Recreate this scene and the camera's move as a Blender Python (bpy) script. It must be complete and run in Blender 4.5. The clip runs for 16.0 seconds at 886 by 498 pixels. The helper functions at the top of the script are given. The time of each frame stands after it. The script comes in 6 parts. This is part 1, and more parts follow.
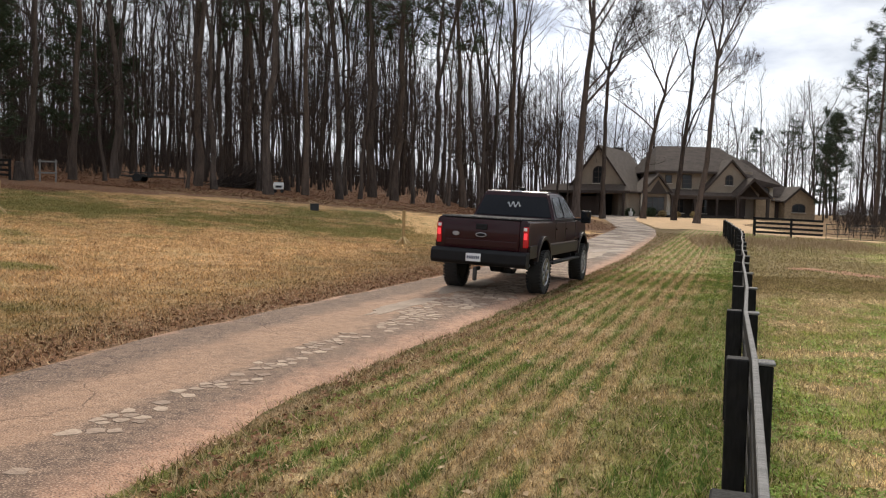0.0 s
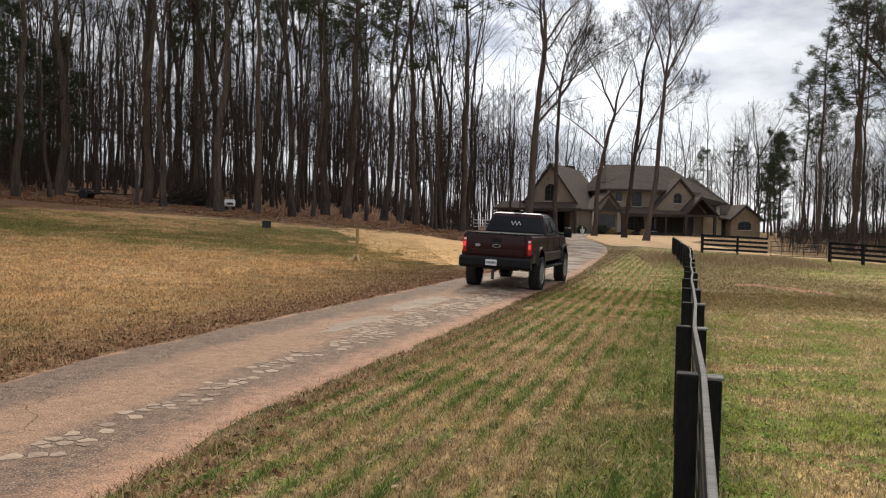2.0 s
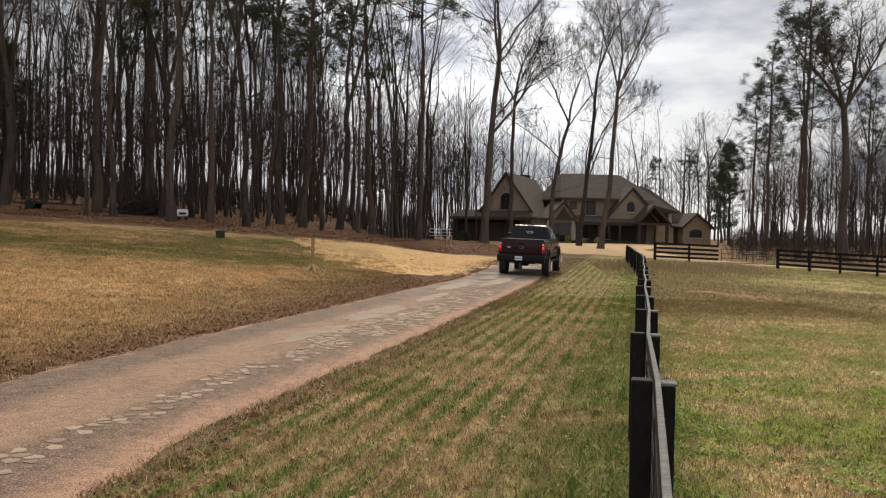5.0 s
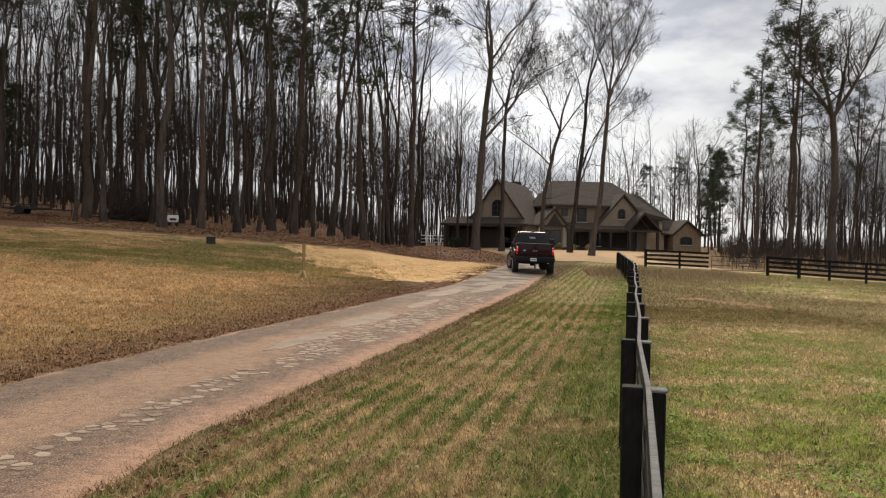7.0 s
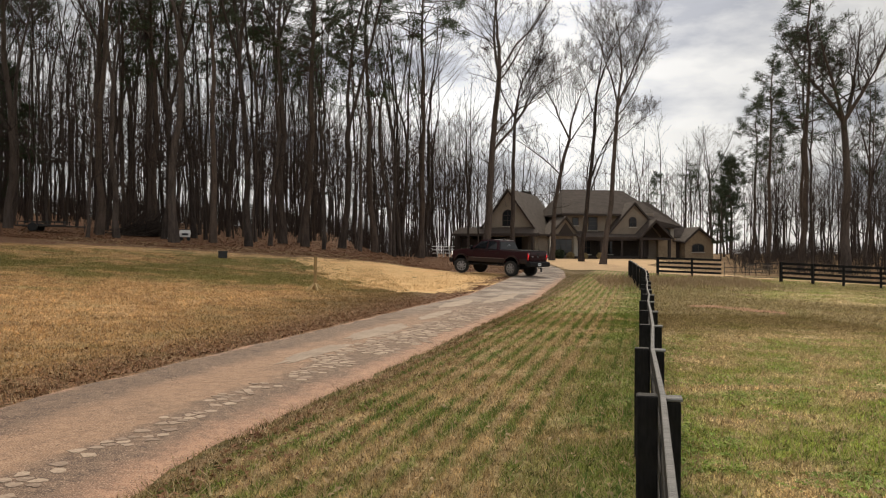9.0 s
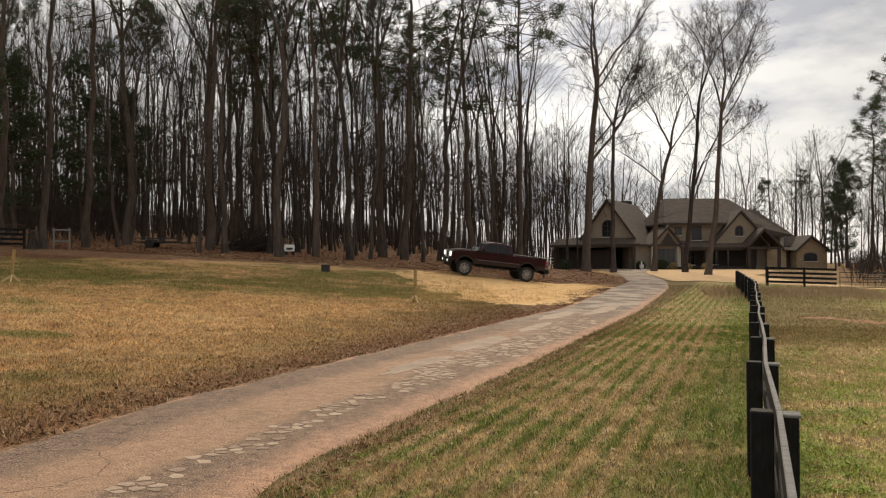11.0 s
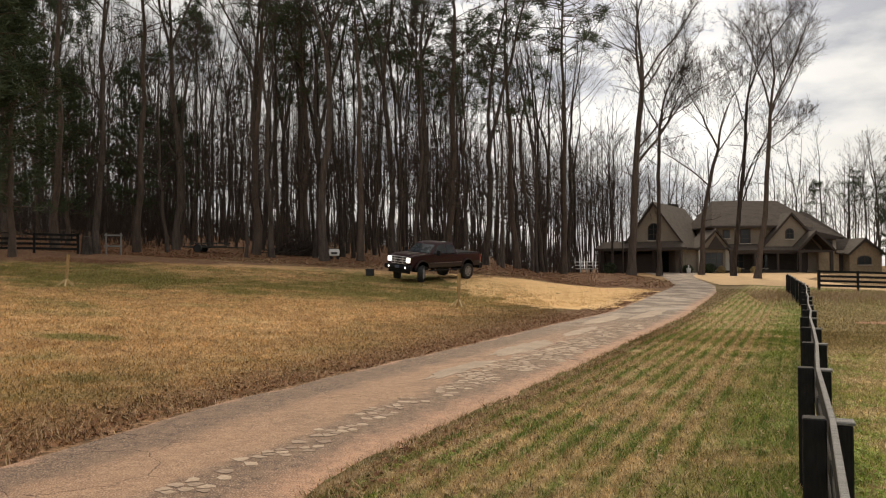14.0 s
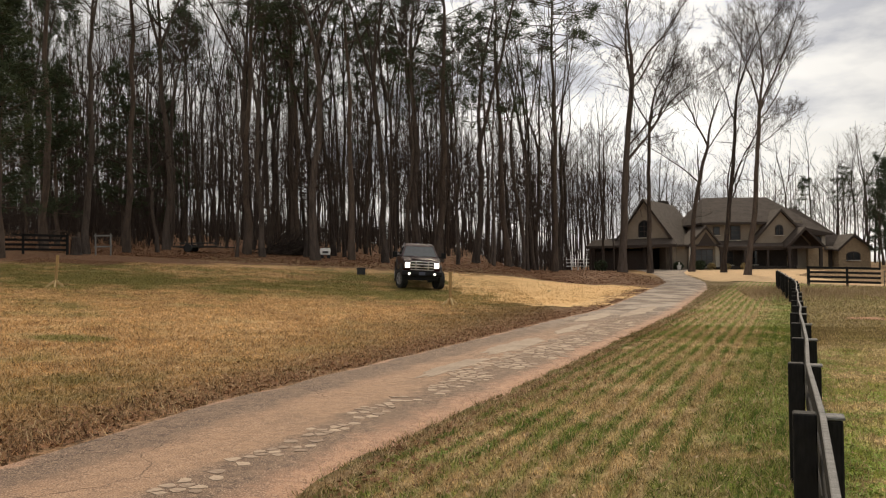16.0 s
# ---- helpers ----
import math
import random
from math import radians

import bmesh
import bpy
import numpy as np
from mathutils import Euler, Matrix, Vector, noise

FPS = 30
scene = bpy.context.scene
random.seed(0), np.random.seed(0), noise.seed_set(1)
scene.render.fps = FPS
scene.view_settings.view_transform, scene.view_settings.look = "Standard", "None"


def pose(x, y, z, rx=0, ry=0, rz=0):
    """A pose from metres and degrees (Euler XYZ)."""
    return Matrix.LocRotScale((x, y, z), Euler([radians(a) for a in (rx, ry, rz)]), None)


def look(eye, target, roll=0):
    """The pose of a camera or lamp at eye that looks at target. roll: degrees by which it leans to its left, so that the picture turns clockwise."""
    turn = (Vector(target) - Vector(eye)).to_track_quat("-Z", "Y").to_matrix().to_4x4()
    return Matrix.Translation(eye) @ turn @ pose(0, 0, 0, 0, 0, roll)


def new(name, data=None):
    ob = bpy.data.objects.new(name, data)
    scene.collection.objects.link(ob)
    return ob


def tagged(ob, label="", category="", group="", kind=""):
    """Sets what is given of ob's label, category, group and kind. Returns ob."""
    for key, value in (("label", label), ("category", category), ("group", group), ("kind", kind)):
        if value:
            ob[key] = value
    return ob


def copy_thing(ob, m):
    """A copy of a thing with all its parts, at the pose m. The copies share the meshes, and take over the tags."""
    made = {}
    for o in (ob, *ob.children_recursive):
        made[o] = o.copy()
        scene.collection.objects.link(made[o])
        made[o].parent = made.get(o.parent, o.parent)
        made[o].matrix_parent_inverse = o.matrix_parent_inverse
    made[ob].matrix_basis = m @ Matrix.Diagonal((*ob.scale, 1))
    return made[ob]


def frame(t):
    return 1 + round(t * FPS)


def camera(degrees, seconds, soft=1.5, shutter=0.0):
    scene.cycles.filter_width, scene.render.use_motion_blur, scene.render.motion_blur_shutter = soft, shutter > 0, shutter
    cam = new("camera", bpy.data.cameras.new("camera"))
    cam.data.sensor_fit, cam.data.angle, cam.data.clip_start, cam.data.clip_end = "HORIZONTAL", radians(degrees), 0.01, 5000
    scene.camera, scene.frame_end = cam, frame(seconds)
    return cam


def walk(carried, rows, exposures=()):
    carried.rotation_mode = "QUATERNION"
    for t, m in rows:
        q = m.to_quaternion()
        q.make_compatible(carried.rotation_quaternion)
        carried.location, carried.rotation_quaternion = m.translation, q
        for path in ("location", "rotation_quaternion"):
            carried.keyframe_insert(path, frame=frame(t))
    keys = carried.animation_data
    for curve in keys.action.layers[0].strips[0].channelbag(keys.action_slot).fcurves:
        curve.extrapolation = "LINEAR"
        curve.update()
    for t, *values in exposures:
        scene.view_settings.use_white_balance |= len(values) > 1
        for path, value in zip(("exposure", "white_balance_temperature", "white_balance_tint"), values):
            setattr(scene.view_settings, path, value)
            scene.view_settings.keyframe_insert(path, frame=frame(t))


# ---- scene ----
cam = camera(57.0, 16.0, soft=1.15)
PATH = [
    (0, pose(0.03, 0, 1.75, 87.01, -1.24, -3.05)),
    (0.5, pose(0.03, 0, 1.75, 87.24, -1.35, -3.69)),
    (1, pose(0.03, 0, 1.75, 87.60, -1.17, -4.51)),
    (1.5, pose(0.03, 0, 1.75, 88.00, -1.31, -5.64)),
    (2, pose(0.03, 0, 1.75, 88.30, -1.28, -6.31)),
    (2.5, pose(0.03, 0, 1.75, 88.50, -1.22, -6.78)),
    (3, pose(0.03, 0, 1.75, 88.69, -1.06, -7.42)),
    (3.5, pose(0.03, 0, 1.75, 88.70, -0.94, -8.22)),
    (4, pose(0.03, 0, 1.75, 88.71, -0.92, -8.78)),
    (6.5, pose(0.03, 0, 1.75, 89.46, -1.21, -9.80)),
    (7, pose(0.03, 0, 1.75, 89.47, -1.16, -9.99)),
    (7.5, pose(0.03, 0, 1.75, 89.60, -0.77, -10.20)),
    (8, pose(0.03, 0, 1.75, 89.82, -0.60, -10.31)),
    (8.2, pose(0.03, 0, 1.75, 89.90, -0.50, -10.35)),
    (10.5, pose(0.01, 0, 1.75, 90.81, 0.05, -4.17)),
    (11, pose(0, 0, 1.75, 91.07, 0.23, -2.34)),
    (11.5, pose(0, 0, 1.75, 91.42, 0.46, -0.83)),
    (12, pose(0, 0, 1.75, 91.43, 0.10, -0.24)),
    (12.5, pose(0, 0, 1.75, 91.15, 0.00, 0.00)),
    (13, pose(0, 0, 1.75, 91.20, 0.22, 0.43)),
    (13.5, pose(0, 0, 1.75, 91.38, 0.38, 0.77)),
    (14, pose(0, 0, 1.75, 91.37, 0.32, 0.73)),
    (14.5, pose(0, 0, 1.75, 91.28, 0.39, 0.57)),
    (15, pose(0, 0, 1.75, 91.22, 0.49, 0.47)),
    (15.5, pose(0, 0, 1.75, 91.27, 0.56, 0.41)),
    (16, pose(0, 0, 1.75, 91.25, 0.69, 0.12)),
]
walk(cam, PATH, [(0.0, 0.08, 6380, 9), (2.0, -0.08, 6500, 9), (4.0, -0.16, 6700, 9), (8.0, -0.17, 6850, 9), (11.0, -0.17, 7300, 9), (16.0, -0.15, 7300, 9)])

# ---- world and light ----
SUN_AZ, SUN_EL = radians(14), radians(38)   # from the y axis towards x


def make_world():
    world = bpy.data.worlds.new("world")
    world.use_nodes = True
    scene.world = world
    nt = world.node_tree
    nt.nodes.clear()
    N, L = nt.nodes.new, nt.links.new
    out, bg = N("ShaderNodeOutputWorld"), N("ShaderNodeBackground")
    sky = N("ShaderNodeTexSky")
    sky.sky_type, sky.sun_disc = "NISHITA", False
    sky.sun_elevation, sky.sun_rotation = SUN_EL, SUN_AZ
    tc, mp = N("ShaderNodeTexCoord"), N("ShaderNodeMapping")
    mp.inputs["Scale"].default_value = (1.0, 1.0, 2.8)
    mp.inputs["Location"].default_value = (0.35, 0.1, 0.55)
    no = N("ShaderNodeTexNoise")
    no.inputs["Scale"].default_value, no.inputs["Detail"].default_value = 4.6, 9
    no.inputs["Roughness"].default_value = 0.52
    ramp = N("ShaderNodeValToRGB")
    e = ramp.color_ramp.elements
    e[0].position, e[0].color = 0.39, (4.9, 5.2, 6.1, 1)
    e[1].position, e[1].color = 0.55, (11.9, 12.1, 12.6, 1)
    mix = N("ShaderNodeMix")
    mix.data_type = "RGBA"
    mix.inputs["Factor"].default_value = 0.9
    # brighter veil round the hidden sun
    thin = radians(17)
    sun_dir = (math.sin(SUN_AZ) * math.cos(thin), math.cos(SUN_AZ) * math.cos(thin), math.sin(thin))
    dot = N("ShaderNodeVectorMath")
    dot.operation = "DOT_PRODUCT"
    dot.inputs[1].default_value = sun_dir
    glow = N("ShaderNodeMapRange")
    for key, v in (("From Min", 0.90), ("From Max", 0.995), ("To Min", 1.0), ("To Max", 1.7)):
        glow.inputs[key].default_value = v
    mul = N("ShaderNodeVectorMath")
    mul.operation = "SCALE"
    L(tc.outputs["Generated"], mp.inputs["Vector"])
    L(mp.outputs["Vector"], no.inputs["Vector"])
    L(no.outputs["Fac"], ramp.inputs["Fac"])
    L(sky.outputs["Color"], mix.inputs["A"])
    L(ramp.outputs["Color"], mix.inputs["B"])
    L(tc.outputs["Generated"], dot.inputs[0])
    L(dot.outputs["Value"], glow.inputs["Value"])
    L(mix.outputs["Result"], mul.inputs[0])
    L(glow.outputs["Result"], mul.inputs["Scale"])
    # an overcast sky is brighter overhead than at the horizon
    sepz, up, mul2 = N("ShaderNodeSeparateXYZ"), N("ShaderNodeMapRange"), N("ShaderNodeVectorMath")
    mul2.operation = "SCALE"
    for key, v in (("From Min", 0.1), ("From Max", 0.9), ("To Min", 1.25), ("To Max", 1.7)):
        up.inputs[key].default_value = v
    L(tc.outputs["Generated"], sepz.inputs["Vector"])
    L(sepz.outputs["Z"], up.inputs["Value"])
    # a darker cloud bank over the pasture
    az, el = radians(31), radians(17)
    bank, dim, frayed, mul3 = N("ShaderNodeVectorMath"), N("ShaderNodeMapRange"), N("ShaderNodeMath"), N("ShaderNodeVectorMath")
    bank.operation, frayed.operation, mul3.operation = "DOT_PRODUCT", "MULTIPLY_ADD", "SCALE"
    bank.inputs[1].default_value = (math.sin(az) * math.cos(el), math.cos(az) * math.cos(el), math.sin(el))
    frayed.inputs[1].default_value = 0.16
    L(tc.outputs["Generated"], bank.inputs[0])
    L(no.outputs["Fac"], frayed.inputs[0])
    L(bank.outputs["Value"], frayed.inputs[2])
    for key, v in (("From Min", 1.045), ("From Max", 1.08), ("To Min", 1.0), ("To Max", 0.74)):
        dim.inputs[key].default_value = v
    L(frayed.outputs["Value"], dim.inputs["Value"])
    L(mul.outputs["Vector"], mul3.inputs[0])
    L(dim.outputs["Result"], mul3.inputs["Scale"])
    L(mul3.outputs["Vector"], mul2.inputs[0])
    L(up.outputs["Result"], mul2.inputs["Scale"])
    L(mul2.outputs["Vector"], bg.inputs["Color"])
    bg.inputs["Strength"].default_value = 0.058
    L(bg.outputs["Background"], out.inputs["Surface"])


make_world()
sun_data = bpy.data.lights.new("sun", "SUN")
sun_data.energy, sun_data.angle, sun_data.color = 3.1, radians(16), (1.0, 0.88, 0.73)
sun = new("sun", sun_data)
sun.matrix_world = look((60 * math.sin(SUN_AZ), 60 * math.cos(SUN_AZ), 60 * math.tan(SUN_EL)), (0, 0, 0))


# ---- small helpers ----
def sp(v, k=1.5):
    return k * np.log1p(np.exp(np.clip(v / k, -30, 30)))


def ss(a, b, v):
    q = np.clip((v - a) / (b - a), 0, 1)
    return q * q * (3 - 2 * q)


def zc(y):
    return np.interp(y, [-50, 20, 30, 38, 50, 70, 95, 140], [-0.1, 0, 0.05, 0.15, 0.33, 0.7, 1.1, 1.6])


def xs(y):
    return np.minimum(-5.5 + 0.33 * y, 11)


def ground_z(x, y):
    """Height of the land: nearly flat along the drive, rising towards the woods."""
    a, b = sp(xs(y) - 1.6 - x, 2.0), sp(x - xs(y) - 2.0, 1.5)
    left = ss(0, 8, xs(y) - 1.0 - x)
    return (zc(y) + 0.06 * np.minimum(a, 70) - 0.25 * (1 - np.exp(-b / 4)) * (1 - np.clip((y - 20) / 40, 0, 1))
            - 0.026 * np.clip(x - xs(y) - 10, 0, 40) * (1 - ss(58, 85, y))
            + left * (0.5 * ss(41, 53, y) + 0.035 * np.clip(y - 52, 0, 60))
            + 0.5 * np.exp(-((x - 12) / 5) ** 2 - ((y - 72) / 11) ** 2))


def gz(x, y):
    return float(ground_z(np.float64(x), np.float64(y)))


def mesh_of(name, verts, faces, mats=(), smooth=False, mat_index=None):
    me = bpy.data.meshes.new(name)
    me.from_pydata([tuple(v) for v in verts], [], [tuple(f) for f in faces])
    for m in mats if isinstance(mats, (list, tuple)) else (mats,):
        me.materials.append(m)
    if smooth:
        me.polygons.foreach_set("use_smooth", [True] * len(me.polygons))
    if mat_index is not None:
        me.polygons.foreach_set("material_index", mat_index)
    me.update()
    return me


def fast_mesh(name, verts, tris, mat):
    """A mesh straight from numpy arrays of vertices and triangles."""
    me = bpy.data.meshes.new(name)
    me.vertices.add(len(verts))
    me.vertices.foreach_set("co", np.asarray(verts, np.float32).ravel())
    me.loops.add(len(tris) * 3)
    me.loops.foreach_set("vertex_index", np.asarray(tris, np.int32).ravel())
    me.polygons.add(len(tris))
    me.polygons.foreach_set("loop_start", np.arange(0, len(tris) * 3, 3, dtype=np.int32))
    me.materials.append(mat)
    me.update(calc_edges=True)
    return me


def part(name, bm, material, parent, label=""):
    """Links a bmesh, or a mesh, as one object under a thing or a part."""
    if isinstance(bm, bmesh.types.BMesh):
        me = bpy.data.meshes.new(name)
        bm.to_mesh(me)
        bm.free()
        if material:
            me.materials.append(material)
    else:
        me = bm
    ob = new(name, me)
    ob.parent = parent
    return tagged(ob, label)


def empty(name, m, label="", category="", group="", kind=""):
    ob = new(name)
    ob.matrix_world = m
    return tagged(ob, label, category, group, kind)


def box_bm(sx, sy, sz, c=(0, 0, 0), bevel=0.0, seg=1, bm=None):
    bm2 = bmesh.new()
    bmesh.ops.create_cube(bm2, size=1)
    for v in bm2.verts:
        v.co = Vector((v.co.x * sx + c[0], v.co.y * sy + c[1], v.co.z * sz + c[2]))
    if bevel:
        bmesh.ops.bevel(bm2, geom=bm2.edges[:], offset=bevel, segments=seg, affect="EDGES", profile=0.6)
    if bm is None:
        return bm2
    me = bpy.data.meshes.new("tmp")
    bm2.to_mesh(me)
    bm2.free()
    bm.from_mesh(me)
    bpy.data.meshes.remove(me)
    return bm


def prism_bm(outline, depth, axis="x", at=0.0, bevel=0.0, bm=None):
    """An outline (pairs) pushed out by depth along an axis, centred on at."""
    own = bmesh.new()
    lo, hi = at - depth / 2, at + depth / 2

    def v3(p, d):
        return {"x": (d, p[0], p[1]), "y": (p[0], d, p[1]), "z": (p[0], p[1], d)}[axis]
    a = [own.verts.new(v3(p, lo)) for p in outline]
    b = [own.verts.new(v3(p, hi)) for p in outline]
    own.faces.new(a)
    own.faces.new(b[::-1])
    n = len(outline)
    for i in range(n):
        own.faces.new((a[i], b[i], b[(i + 1) % n], a[(i + 1) % n]))
    bmesh.ops.recalc_face_normals(own, faces=own.faces)
    if bevel:
        bmesh.ops.bevel(own, geom=own.edges[:], offset=bevel, segments=2, affect="EDGES", profile=0.6)
    if bm is None:
        return own
    me = bpy.data.meshes.new("tmp")
    own.to_mesh(me)
    own.free()
    bm.from_mesh(me)
    bpy.data.meshes.remove(me)
    return bm


def lathe(profile, seg=36):
    """A surface of revolution about the x axis from (x, radius) pairs."""
    bm = bmesh.new()
    rings = [[bm.verts.new((x, r * math.cos(2 * math.pi * k / seg), r * math.sin(2 * math.pi * k / seg))) for k in range(seg)] for x, r in profile]
    for a, b in zip(rings[:-1], rings[1:]):
        for k in range(seg):
            bm.faces.new((a[k], a[(k + 1) % seg], b[(k + 1) % seg], b[k]))
    bm.faces.new(rings[0][::-1])
    bm.faces.new(rings[-1])
    bmesh.ops.recalc_face_normals(bm, faces=bm.faces)
    return bm


# ---- materials ----
def mat(name, color, rough=0.7, metal=0.0, var=0.25, scale=6.0, bump=0.0, bump_scale=40.0, color2=None, spec=0.5, stretch=(1, 1, 1),
        detail_scale=None, emit=None, rand=0.0, coat=0.0):
    """A procedural surface: two colours mixed by noise at two scales, with fine relief."""
    m = bpy.data.materials.new(name)
    m.use_nodes = True
    nt = m.node_tree
    N, L = nt.nodes.new, nt.links.new
    b = nt.nodes["Principled BSDF"]
    b.inputs["Roughness"].default_value, b.inputs["Metallic"].default_value = rough, metal
    b.inputs["Specular IOR Level"].default_value = spec
    if coat:
        b.inputs["Coat Weight"].default_value, b.inputs["Coat Roughness"].default_value = coat, 0.05
    tc, mp = N("ShaderNodeTexCoord"), N("ShaderNodeMapping")
    mp.inputs["Scale"].default_value = stretch
    L(tc.outputs["Object"], mp.inputs["Vector"])
    n1, n2 = N("ShaderNodeTexNoise"), N("ShaderNodeTexNoise")
    n1.inputs["Scale"].default_value, n1.inputs["Detail"].default_value = scale, 6
    n2.inputs["Scale"].default_value, n2.inputs["Detail"].default_value = detail_scale or scale * 9, 4
    L(mp.outputs["Vector"], n1.inputs["Vector"])
    L(mp.outputs["Vector"], n2.inputs["Vector"])
    add = N("ShaderNodeMath")
    add.operation = "ADD"
    L(n1.outputs["Fac"], add.inputs[0])
    L(n2.outputs["Fac"], add.inputs[1])
    mr = N("ShaderNodeMapRange")
    mr.inputs["From Min"].default_value, mr.inputs["From Max"].default_value = 0.7, 1.3
    L(add.outputs["Value"], mr.inputs["Value"])
    fac = mr.outputs["Result"]
    if rand:
        oi = N("ShaderNodeObjectInfo")
        rm = N("ShaderNodeMath")
        rm.operation = "MULTIPLY_ADD"
        rm.inputs[1].default_value, rm.inputs[2].default_value = rand, -rand / 2
        L(oi.outputs["Random"], rm.inputs[0])
        ad = N("ShaderNodeMath")
        ad.operation = "ADD"
        L(fac, ad.inputs[0])
        L(rm.outputs["Value"], ad.inputs[1])
        fac = ad.outputs["Value"]
    mix = N("ShaderNodeMix")
    mix.data_type = "RGBA"
    c2 = color2 or tuple(c * (1 - var) for c in color)
    c1 = color if color2 else tuple(min(1, c * (1 + var)) for c in color)
    mix.inputs["A"].default_value, mix.inputs["B"].default_value = (*c1, 1), (*c2, 1)
    L(fac, mix.inputs["Factor"])
    L(mix.outputs["Result"], b.inputs["Base Color"])
    if bump:
        bn, bu = N("ShaderNodeTexNoise"), N("ShaderNodeBump")
        bn.inputs["Scale"].default_value, bn.inputs["Detail"].default_value = bump_scale, 5
        bu.inputs["Strength"].default_value, bu.inputs["Distance"].default_value = bump, 0.02
        L(mp.outputs["Vector"], bn.inputs["Vector"])
        L(bn.outputs["Fac"], bu.inputs["Height"])
        L(bu.outputs["Normal"], b.inputs["Normal"])
    if emit:
        b.inputs["Emission Color"].default_value, b.inputs["Emission Strength"].default_value = (*emit[:3], 1), emit[3]
    return m


BARK = mat("bark", (0.118, 0.093, 0.079), 0.95, color2=(0.030, 0.024, 0.021), scale=1.6, bump=1.0, bump_scale=9, stretch=(3, 3, 0.6), rand=0.6, spec=0.15)
PINE_BARK = mat("pine_bark", (0.130, 0.097, 0.077), 0.95, color2=(0.048, 0.037, 0.031), scale=1.5, bump=0.9, bump_scale=7, stretch=(3, 3, 0.8), rand=0.5, spec=0.15)
TWIG = mat("twig", (0.085, 0.065, 0.055), 0.95, color2=(0.04, 0.031, 0.027), scale=0.8, rand=0.5, spec=0.15)
NEEDLE = mat("pine_needles", (0.062, 0.082, 0.040), 0.75, color2=(0.032, 0.046, 0.024), scale=0.7, rand=0.5, spec=0.25)
FENCE_BLACK = mat("fence_black", (0.010, 0.0098, 0.0095), 0.8, color2=(0.024, 0.022, 0.021), scale=5, bump=0.4, bump_scale=30, stretch=(1, 1, 0.25), spec=0.15)
FENCE_GREY = mat("weathered_board", (0.30, 0.29, 0.275), 0.85, color2=(0.14, 0.135, 0.13), scale=4, bump=0.7, bump_scale=26, stretch=(8, 0.5, 8), spec=0.25)
# dark stone with the porch's shade added to its colour; the chimney shares it
SHADED_STONE = mat("shaded_dark_stone", (0.055, 0.043, 0.035), 0.9, color2=(0.032, 0.026, 0.022), scale=3, bump=0.4)
ROOF = mat("roof_shingle", (0.105, 0.081, 0.067), 0.9, color2=(0.056, 0.044, 0.037), scale=1.1, bump=0.7, bump_scale=5, stretch=(1, 1, 3), detail_scale=6, spec=0.25)
STUCCO = mat("stucco", (0.35, 0.293, 0.232), 0.9, color2=(0.25, 0.21, 0.168), scale=1, bump=0.2)
TRIM = mat("dark_trim", (0.048, 0.034, 0.028), 0.7, var=0.3)
PALE_TRIM = mat("pale_trim", (0.62, 0.58, 0.50), 0.7, var=0.08)
STONE = mat("stone", (0.50, 0.37, 0.235), 0.9, color2=(0.27, 0.20, 0.13), scale=4, bump=0.5, bump_scale=8, rand=0.6)
DARK_GLASS = mat("window_glass", (0.02, 0.022, 0.025), 0.08, var=0.2)
GARAGE_SHADE = mat("garage_shade", (0.03, 0.027, 0.025), 0.8, var=0.3)
STAKE_WOOD = mat("stake_wood", (0.44, 0.29, 0.125), 0.8, color2=(0.27, 0.17, 0.07), scale=6, bump=0.3, stretch=(4, 4, 0.5))
TYRE = mat("tyre", (0.018, 0.018, 0.018), 0.85, var=0.25, scale=8, bump=0.3)
LEAF = mat("dead_leaf", (0.29, 0.145, 0.07), 0.85, color2=(0.13, 0.062, 0.035), scale=4, spec=0.2)


